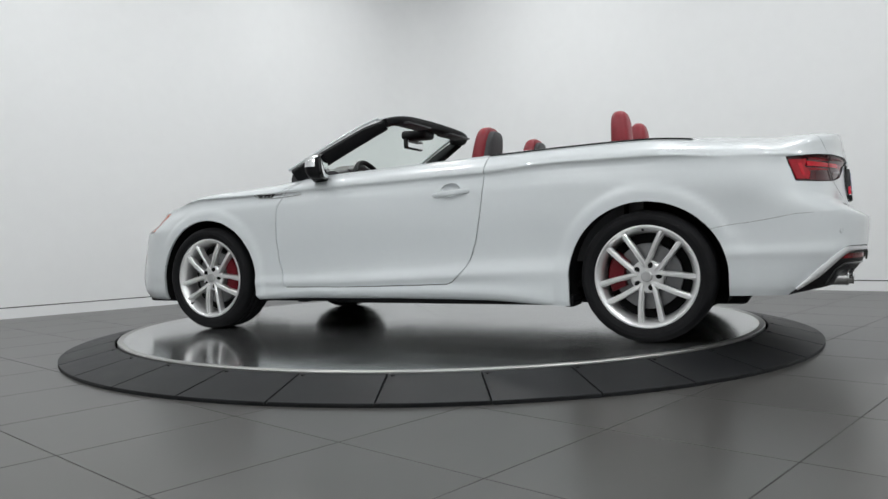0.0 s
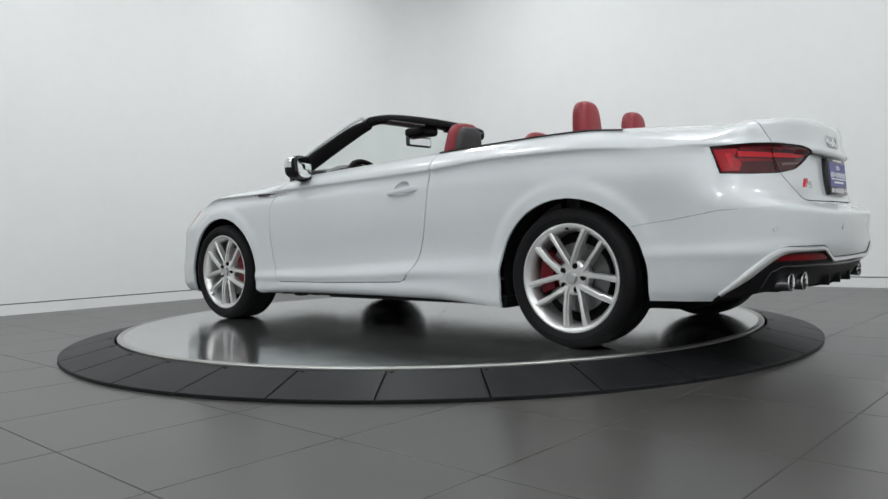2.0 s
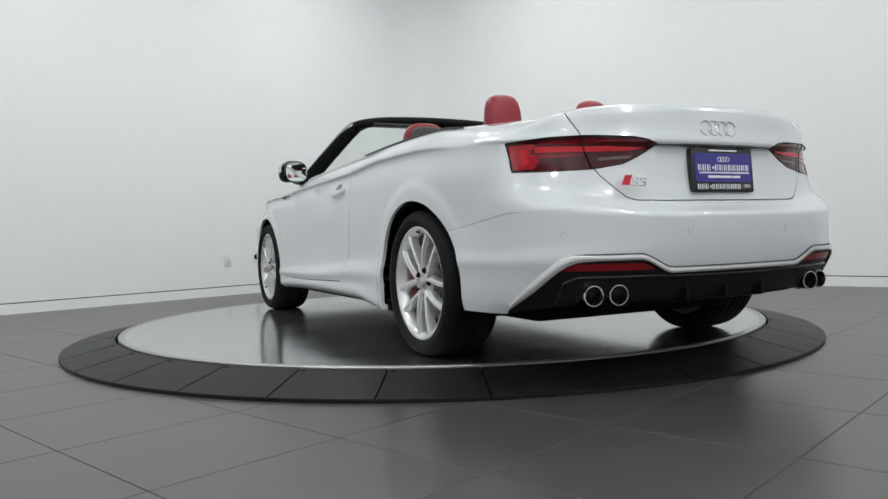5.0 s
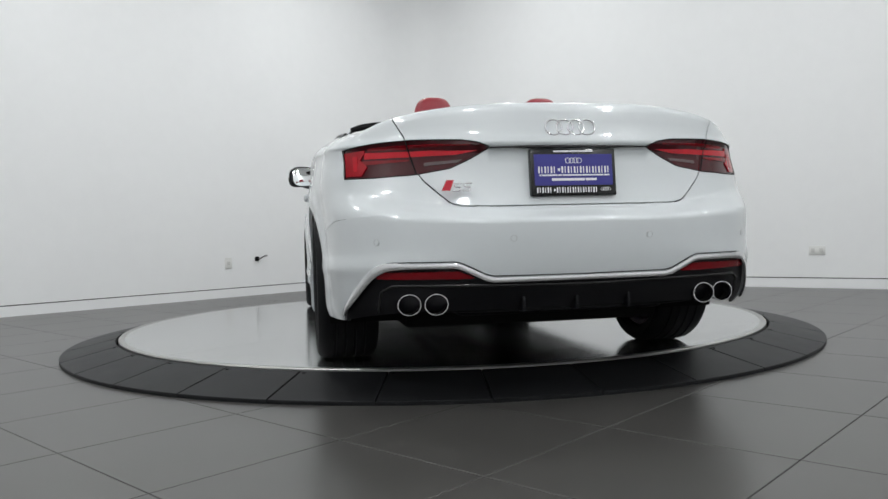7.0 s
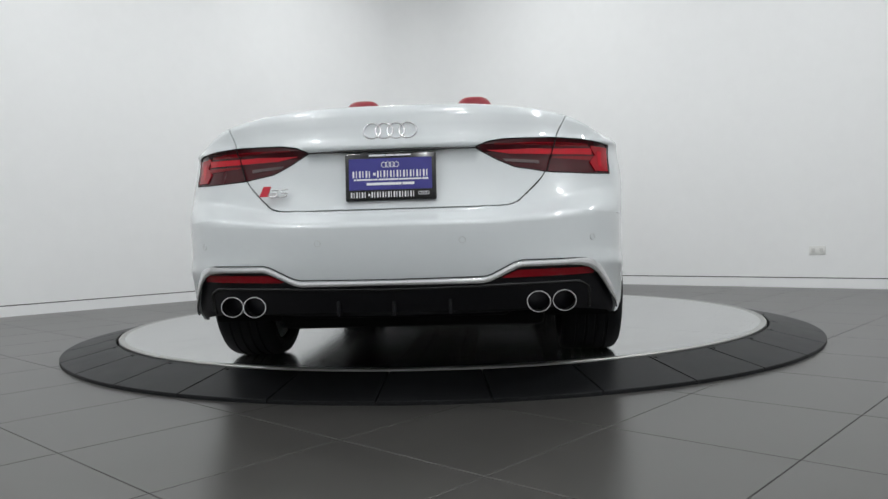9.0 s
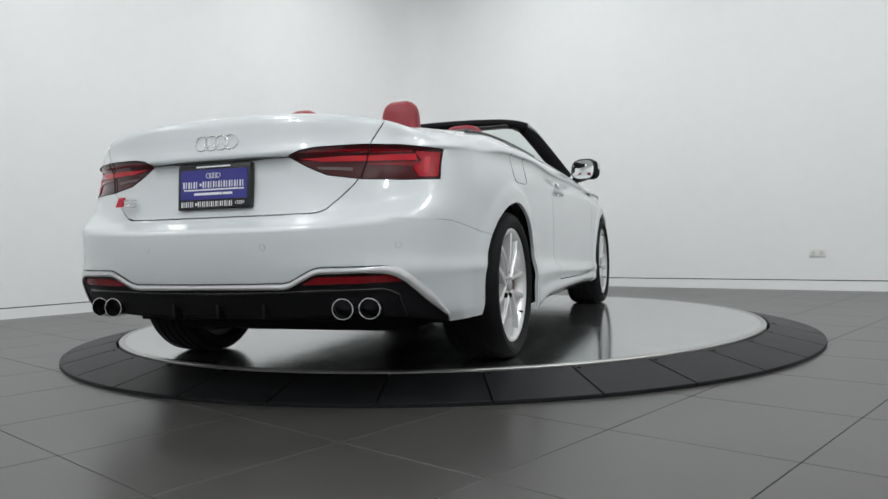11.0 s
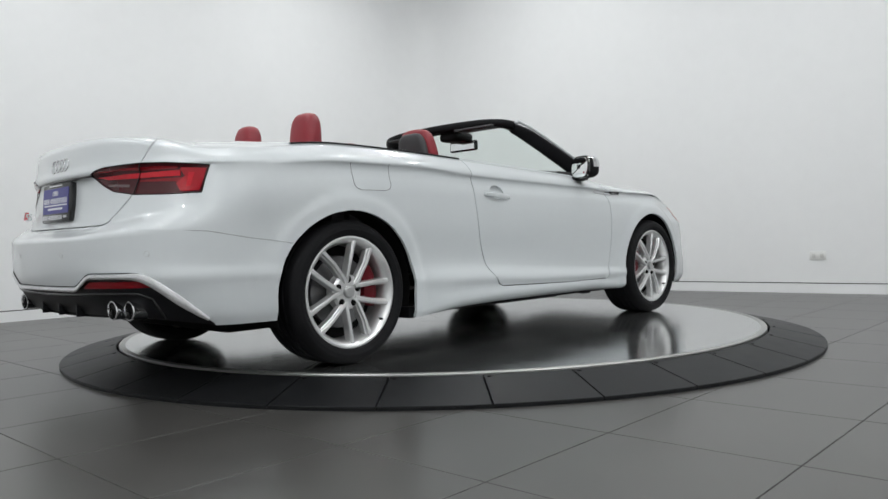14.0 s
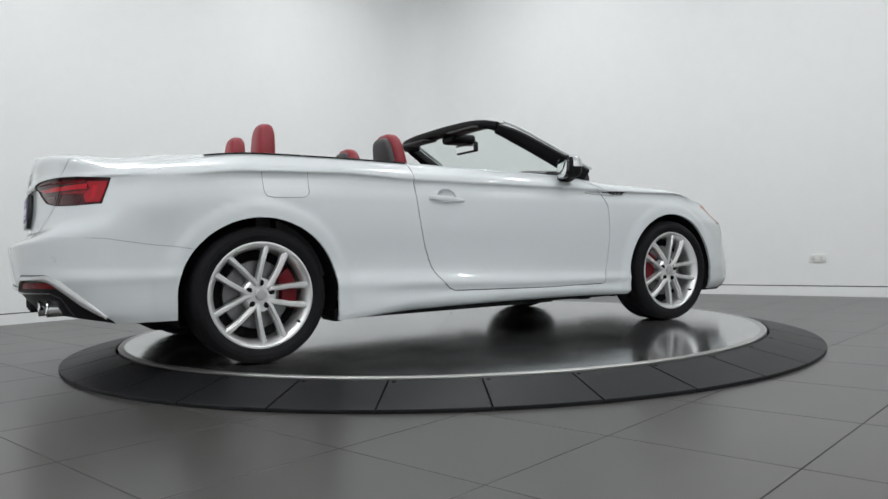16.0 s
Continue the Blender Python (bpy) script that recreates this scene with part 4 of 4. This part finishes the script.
# door handles, belt trims, wing vents, mirrors
def handle(parent, sd):
    y = float(skin([(0.50, .79)])[0, 1])
    bow = curve([(0.385, y - 0.004, .781), (0.42, y + 0.012, .783), (0.50, y + 0.022, .788), (0.57, y + 0.018, .794), (0.605, y - 0.002, .797)], 18)
    grip = sweep(bow, 0.014, np.interp(np.linspace(0, 1, 18), [0, .3, .7, 1], [.018, .027, .030, .022]), (0, 0, 1), 0.48)
    for v in grip.verts:
        v.co.y *= sd
    ob = part("door_handle", grip, WHITE, parent, "white pull handle", 40)
    n, m = 16, 8
    cup = bmesh.new()
    grid = []
    for i in range(n + 1):
        row = []
        for j in range(m + 1):
            a, b = -1 + 2 * i / n, -1 + 2 * j / m
            r = min(1, math.hypot(a, b))
            s_, z_ = 0.495 + 0.061 * a, 0.806 + 0.041 * b
            p, q = skin([(s_, z_)])[0], skin_normals([(s_, z_)])[0]
            row.append(cup.verts.new(Vector(p + q * (-0.004 - 0.024 * max(0, 1 - r * r) ** 0.6))))
        grid.append(row)
    for i in range(n):
        for j in range(m):
            a, b = -1 + 2 * (i + .5) / n, -1 + 2 * (j + .5) / m
            if math.hypot(a, b) < 1:
                cup.faces.new((grid[i][j], grid[i + 1][j], grid[i + 1][j + 1], grid[i][j + 1]))
    bmesh.ops.delete(cup, geom=[v for v in cup.verts if not v.link_faces], context="VERTS")
    for v in cup.verts:
        v.co.y *= sd
    part("handle_cup", cup, WHITE, parent, "shallow grip recess", 60)
    lock = lathe([(0, 0.001), (0.006, 0.001), (0.007, -0.002)], 12)
    lk = part("door_lock", lock, CHARCOAL, ob)
    lk.matrix_basis = Matrix.Translation((0.588, sd * (y + 0.014), 0.794)) @ Matrix.Rotation(0 if sd > 0 else math.pi, 4, "Z")


for sd, door in ((1, door_right), (-1, door_left)):
    handle(door, sd)
    s = np.linspace(0.70, 1.75, 40)
    X, Y, Z = knots_at(s)
    b = sweep([(X[i, -1], sd * (Y[i, -1] - 0.004), Z[i, -1] + 0.003) for i in range(40)], 0.016, 0.008, (0, 0, 1))
    part("belt_trim", b, GLOSSBLACK, car, "dark belt line trim")
    s = np.linspace(-0.44, 0.69, 30)
    X, Y, Z = knots_at(s)
    b = sweep([(X[i, -1], sd * (Y[i, -1] - 0.018), Z[i, -1] - 0.001) for i in range(30)], 0.042, 0.012, (0, 0, 1))
    part("door_cap", b, WHITE, door, "")
    b = sweep([(X[i, -1], sd * (Y[i, -1] - 0.052), Z[i, -1] - 0.014) for i in range(30)], 0.030, 0.03, (0, 0, 1))
    part("window_seal", b, BLACK, door, "black window slot seal")
    # chrome vent at the end of the hood line
    loop = [(-.865, .846), (-.835, .822), (-.72, .818), (-.505, .832), (-.545, .852), (-.70, .848)]
    pts = along([*loop, loop[0]], 0.003, 60)
    vent = part("wing_vent", (lambda b: b if sd > 0 else mirrored(b))(sweep(pts, 0.005, 0.005, (0, 1, 0))), CHROME, car, "chrome framed wing vent")
    dark = patch([(-.845, .843), (-.83, .826), (-.735, .823), (-.70, .844)], 0.002, 0.02, 0.004)
    part("vent_grille", dark if sd > 0 else mirrored(dark), GLOSSBLACK, vent)
    for k in range(3):
        b = sweep(along([(-.80 + .03 * k, .826), (-.79 + .03 * k, .842)], 0.0035, 4), 0.004, 0.003, (0, 1, 0))
        part("vent_bar", b if sd > 0 else mirrored(b), CHROME, vent)
    # mirrors
    head = bmesh.new()
    bmesh.ops.create_uvsphere(head, u_segments=28, v_segments=18, radius=1)
    for v in head.verts:
        x, y, z = v.co
        sq = lambda q, e: math.copysign(abs(q) ** e, q)
        x, y, z = sq(x, .75), sq(y, .62), sq(z, .7)
        if x > 0.35:
            x = 0.35 + (x - 0.35) * 0.15
        taper = 1 - 0.16 * (1 - y) * (z < 0)
        v.co = Vector((-0.345 + x * 0.072, 0.925 + y * 0.093, 0.985 + z * 0.074 * taper))
    for v in head.verts:
        v.co.y *= sd
    cap = head.copy()
    bmesh.ops.delete(cap, geom=[f for f in cap.faces if f.calc_center_median().z < 0.994 or f.calc_center_median().x > -0.335], context="FACES")
    for v in cap.verts:
        v.co = Vector((-0.345, sd * 0.925, 0.985)) + (v.co - Vector((-0.345, sd * 0.925, 0.985))) * 1.03
    mir = part("door_mirror", head, BLACK, car, "black door mirror with silver cap", 50)
    part("mirror_cap", cap, SATIN, mir, "satin silver mirror cap", 50)

    def oval(rx, rz, depth, x0):
        bm = bmesh.new()
        rows = []
        for dx, k in ((0, 0.96), (depth * 0.5, 1.0), (depth, 0.96), (depth, 0.0)):
            rows.append([bm.verts.new((x0 + dx - 0.13 * k * rz * math.sin(a), sd * (0.925 + k * rx * math.copysign(abs(math.cos(a)) ** .62, math.cos(a))),
                                       0.985 + k * rz * math.copysign(abs(math.sin(a)) ** .75, math.sin(a)) * (1 - 0.12 * (1 - math.cos(a)) * (math.sin(a) < 0)))) for a in np.linspace(0, 2 * math.pi, 37)[:-1]])
        for a, b in zip(rows, rows[1:]):
            for q in range(36):
                bm.faces.new((a[q], a[(q + 1) % 36], b[(q + 1) % 36], b[q]))
        bmesh.ops.remove_doubles(bm, verts=bm.verts, dist=1e-5)
        return bm

    part("mirror_bezel", oval(0.093, 0.077, 0.022, -0.328), GLOSSBLACK, mir, "black bezel")
    part("mirror_glass", oval(0.083, 0.067, 0.003, -0.3075), MIRROR, mir, "reflecting glass")
    for ob in (mir, *mir.children):
        for v in ob.data.vertices:
            v.co = Matrix.Translation((-0.33, sd * 0.915, -0.006)) @ Matrix.Rotation(-sd * radians(21), 4, "Z") @ Matrix.Translation((0.33, -sd * 0.925, 0)) @ v.co
    b = sweep(curve([(-0.38, 0.845, 0.918), (-0.37, 0.885, 0.925), (-0.355, 0.925, 0.945)], 8), [0.10, 0.10, 0.095, 0.09, 0.09, 0.09, 0.09, 0.09], 0.035, (0, 0, 1), 0.45)
    for v in b.verts:
        v.co.y *= sd
    part("mirror_foot", b, BLACK, mir, "black mirror foot")
    # side marker at the nose
    sm = patch([(-1.646, .758), (s_nose(-1.692, .70), .70), (s_nose(-1.745, .64), .64), (s_nose(-1.775, .645), .645), (s_nose(-1.725, .70), .705), (s_nose(-1.68, .75), .754)], 0.0025, 0.02, 0.006)
    part("side_marker", sm if sd > 0 else mirrored(sm), AMBER, car, "amber side marker")
    # front corner intake
    it = patch([(s_nose(-1.93, .48), .48), (s_nose(-1.92, .35), .35), (s_nose(-1.94, .24), .24), (s_nose(-2.05, .24), .24), (s_nose(-2.06, .46), .46)], 0.001, 0.03, 0.01)
    part("front_intake", it if sd > 0 else mirrored(it), GLOSSBLACK, car, "gloss black front corner intake")

# windscreen frame
PILLAR = [(-0.66, 0.725, 0.965), (-0.54, 0.690, 1.035), (-0.37, 0.642, 1.130), (-0.19, 0.59, 1.224), (-0.10, 0.555, 1.264)]
HEADER = [(-0.10, 0.555, 1.264), (-0.06, 0.50, 1.282), (-0.055, 0.40, 1.295), (-0.065, 0.2, 1.306), (-0.07, 0, 1.310)]
for sd in (1, -1):
    b = sweep([(x + 0.012, sd * y, z - 0.010) for x, y, z in curve(PILLAR, 20)], 0.055, np.interp(np.linspace(0, 1, 20), [0, .8, 1], [0.100, 0.086, 0.062]), (0, 0.5 * sd, 1), 0.35)
    part("a_pillar", b, BLACK, car, "black windscreen pillar")
    b = sweep([(x - 0.034, sd * (y + 0.012), z + 0.034) for x, y, z in curve(PILLAR, 20)], 0.02, 0.016, (0, 0.5 * sd, 1), 0.45)
    part("pillar_trim", b, WHITE, car, "white pillar edge")
full = [(x, -y, z) for x, y, z in HEADER] + [(x, y, z) for x, y, z in HEADER[-2::-1]]
part("windscreen_header", sweep(curve(full, 40), 0.125, 0.052, (0, 0, 1), 0.4), BLACK, car, "black windscreen header rail")
part("header_trim", sweep([(x - 0.045, y * 1.01, z + 0.022) for x, y, z in curve(full, 40)], 0.035, 0.012, (0, 0, 1), 0.45), WHITE, car, "white header edge")
bm = bmesh.new()
rows = []
for q in np.linspace(0, 1, 12):
    px = curve(PILLAR, 12)[int(round(q * 11))]
    row = []
    for t in np.linspace(-1, 1, 16):
        bow = (1 - t * t) * (0.16 * (1 - q) + 0.03)
        row.append(bm.verts.new((px[0] - 0.012 - bow, px[1] * t, px[2] + 0.02 + (1 - t * t) * (0.03 + 0.02 * q))))
    rows.append(row)
for a, b in zip(rows, rows[1:]):
    for j in range(15):
        bm.faces.new((a[j], a[j + 1], b[j + 1], b[j]))
screen = part("windscreen", bm, GLASS, car, "clear slightly green windscreen glass", 60)
screen.visible_shadow = False
part("sensor_pod", block(-0.25, -0.06, -0.07, 0.09, 1.225, 1.288, 0.025, 3), BLACK, car, "black sensor pod at the header")
im = part("interior_mirror", block(-0.222, -0.187, -0.085, 0.155, 1.162, 1.232, 0.012, 3), GLOSSBLACK, car, "black interior mirror")
part("mirror_glass", block(-0.1885, -0.1855, -0.073, 0.143, 1.172, 1.222, 0.001, 1), MIRROR, im, "reflecting glass")
part("mirror_stalk", sweep(curve([(-0.21, 0.03, 1.26), (-0.23, 0.03, 1.235), (-0.21, 0.035, 1.21)], 8), 0.022, 0.022), BLACK, im)
for sd in (1, -1):
    part("sun_visor", block(-0.085, 0.035, min(sd * 0.16, sd * 0.48), max(sd * 0.16, sd * 0.48), 1.262, 1.276, 0.006, 2), CHARCOAL, car, "dark folded sun visor")

# cabin
part("dashboard", sweep(curve([(-0.52, -0.70, 0.93), (-0.56, -0.35, 0.975), (-0.58, 0, 0.965), (-0.56, 0.35, 0.965), (-0.52, 0.70, 0.93)], 24), 0.34, 0.10, (0, 0, 1), 0.35), CHARCOAL, car, "dark dashboard top")
part("instrument_hood", sweep(curve([(-0.44, -0.54, 0.985), (-0.45, -0.38, 1.025), (-0.44, -0.22, 0.985)], 12), 0.16, 0.03, (0, 0, 1), 0.45), CHARCOAL, car, "dark instrument hood")
wheel_ring = lathe([(0.17 + 0.017 * math.cos(a), 0.017 * math.sin(a)) for a in np.linspace(0, 2 * math.pi, 11)], 40)
sw = part("steering_wheel", wheel_ring, BLACK, car, "black leather steering wheel", 60)
sw.matrix_basis = Matrix.Translation((-0.305, -0.37, 0.895)) @ Matrix.Rotation(radians(-90), 4, "Z") @ Matrix.Rotation(radians(22), 4, "X")
part("wheel_hub", block(-0.055, 0.055, -0.02, 0.035, -0.05, 0.05, 0.02, 3), BLACK, sw)
for a in (0, 180, 270):
    part("wheel_spoke", sweep([(0.04 * math.cos(radians(a)), 0, 0.04 * math.sin(radians(a))), (0.168 * math.cos(radians(a)), 0, 0.168 * math.sin(radians(a)))], 0.02, 0.03, (0, 1, 0)), SATIN, sw)
both("door_inner", block(-0.45, 0.72, 0.70, 0.742, 0.40, 0.945, 0.01), CHARCOAL, car, "dark inner door panel")
both("cabin_side", block(0.72, 1.40, 0.66, 0.73, 0.40, 0.96, 0.01), CHARCOAL, car)
part("cabin_floor", block(-0.7, 1.45, -0.72, 0.72, 0.27, 0.30), LINER, car)
part("rear_bulkhead", block(1.42, 1.50, -0.72, 0.72, 0.3, 1.0, 0.01), CHARCOAL, car)


def cushion(x, y, z0, z1, w0, w1, thick, lean, e=0.55):
    """A padded block with rounded faces, w0 wide at its foot and w1 at its top, leaning back."""
    bm = bmesh.new()
    bmesh.ops.create_uvsphere(bm, u_segments=28, v_segments=18, radius=1)
    sq = lambda q, k: math.copysign(abs(q) ** k, q)
    for v in bm.verts:
        a, b, c = sq(v.co.x, e), sq(v.co.y, e), sq(v.co.z, e * 0.9)
        f = (c + 1) / 2
        w = w0 + (w1 - w0) * f
        v.co = Vector((x + lean * (f - 1) + a * thick / 2 * (1 - 0.2 * f), y + b * w / 2, z0 + (z1 - z0) * f))
    return bm


def front_seat(y, dx=0.0):
    ob = part("front_seat", cushion(0.47 + dx, y, 0.45, 0.98, 0.50, 0.42, 0.15, 0.16), LEATHER, car, "red leather front seat with grey back shell")
    part("seat_base", cushion(0.12 + dx, y, 0.36, 0.52, 0.50, 0.50, 0.56, 0.0), LEATHER, ob)
    part("headrest", cushion(0.520 + dx, y, 0.95, 1.206, 0.30, 0.235, 0.110, 0.045, 0.6), LEATHER, ob, "red leather headrest")
    part("back_shell", cushion(0.552 + dx, y, 0.90, 1.180, 0.275, 0.200, 0.085, 0.045, 0.5), CHARCOAL, ob, "grey back shell")


front_seat(-0.355)
front_seat(0.355, 0.055)
for y in (-0.288, 0.272):
    ob = part("rear_headrest", cushion(1.30, y, 1.00, 1.240, 0.215, 0.180, 0.118, -0.012, 0.62), LEATHER, car, "red leather rear headrest")
part("rear_bench", cushion(1.28, 0, 0.50, 1.01, 1.30, 1.20, 0.16, 0.10, 0.3), LEATHER, car, "red leather rear bench")


# ---- floor tiles ----
TU, TV = Vector((math.cos(radians(47.3)), math.sin(radians(47.3)), 0)), Vector((math.cos(radians(-42.7)), math.sin(radians(-42.7)), 0))
SU, SV, U0, V0 = 0.620, 0.587, -1.030, 2.815


def tile_mesh(w, h, gap=0.0016, bevel=0.0012):
    bm = bmesh.new()
    a, b = w / 2 - gap, h / 2 - gap
    low = [bm.verts.new((x * a, y * b, -0.006)) for x, y in ((-1, -1), (1, -1), (1, 1), (-1, 1))]
    mid = [bm.verts.new((x * a, y * b, -bevel)) for x, y in ((-1, -1), (1, -1), (1, 1), (-1, 1))]
    top = [bm.verts.new((x * (a - bevel), y * (b - bevel), 0)) for x, y in ((-1, -1), (1, -1), (1, 1), (-1, 1))]
    for p, q in ((low, mid), (mid, top)):
        for i in range(4):
            bm.faces.new((p[i], p[(i + 1) % 4], q[(i + 1) % 4], q[i]))
    bm.faces.new(top)
    return bm


proto = tile_mesh(SU, SV)
tile_me = bpy.data.meshes.new("tile")
proto.to_mesh(tile_me)
tile_me.materials.append(TILE)


def in_room(p, margin):
    for a, b in zip(ROOM, ROOM[1:] + ROOM[:1]):
        d = (b - a).normalized()
        if d.cross(p - a).z < -margin:
            return False
    return True


turn = math.atan2(TU.y, TU.x)
spots = []
for i in range(-22, 24):
    for j in range(-22, 24):
        p = TU * (U0 + SU * (i + 0.5)) + TV * (V0 + SV * (j + 0.5))
        if in_room(p, 0.25):
            spots.append(p)
spots.sort(key=lambda p: (p - Vector((0, -1.2, 0))).length)
rest = bmesh.new()
for k, p in enumerate(spots):
    m = Matrix.Translation(p) @ Matrix.Rotation(turn, 4, "Z")
    if k < 300:
        ob = new("tile", tile_me)
        ob.parent = floor
        ob.matrix_basis = m
    else:
        start = len(rest.verts)
        rest.from_mesh(tile_me)
        rest.verts.ensure_lookup_table()
        for v in rest.verts[start:]:
            v.co = m @ v.co
proto.free()
if len(rest.verts):
    part("far_tiles", rest, TILE, floor, kind="stuff")


def motions():
    """The turntable and the car on it turn together."""
    seat = Matrix.Translation((0, 0.015, DECK))
    walk(turntable, [(t, pose(0, 0, 0, 0, 0, a)) for t, _, _, a in TURNS])
    walk(car, [(t, pose(0, 0, 0, 0, 0, a) @ seat) for t, _, _, a in TURNS])


motions()
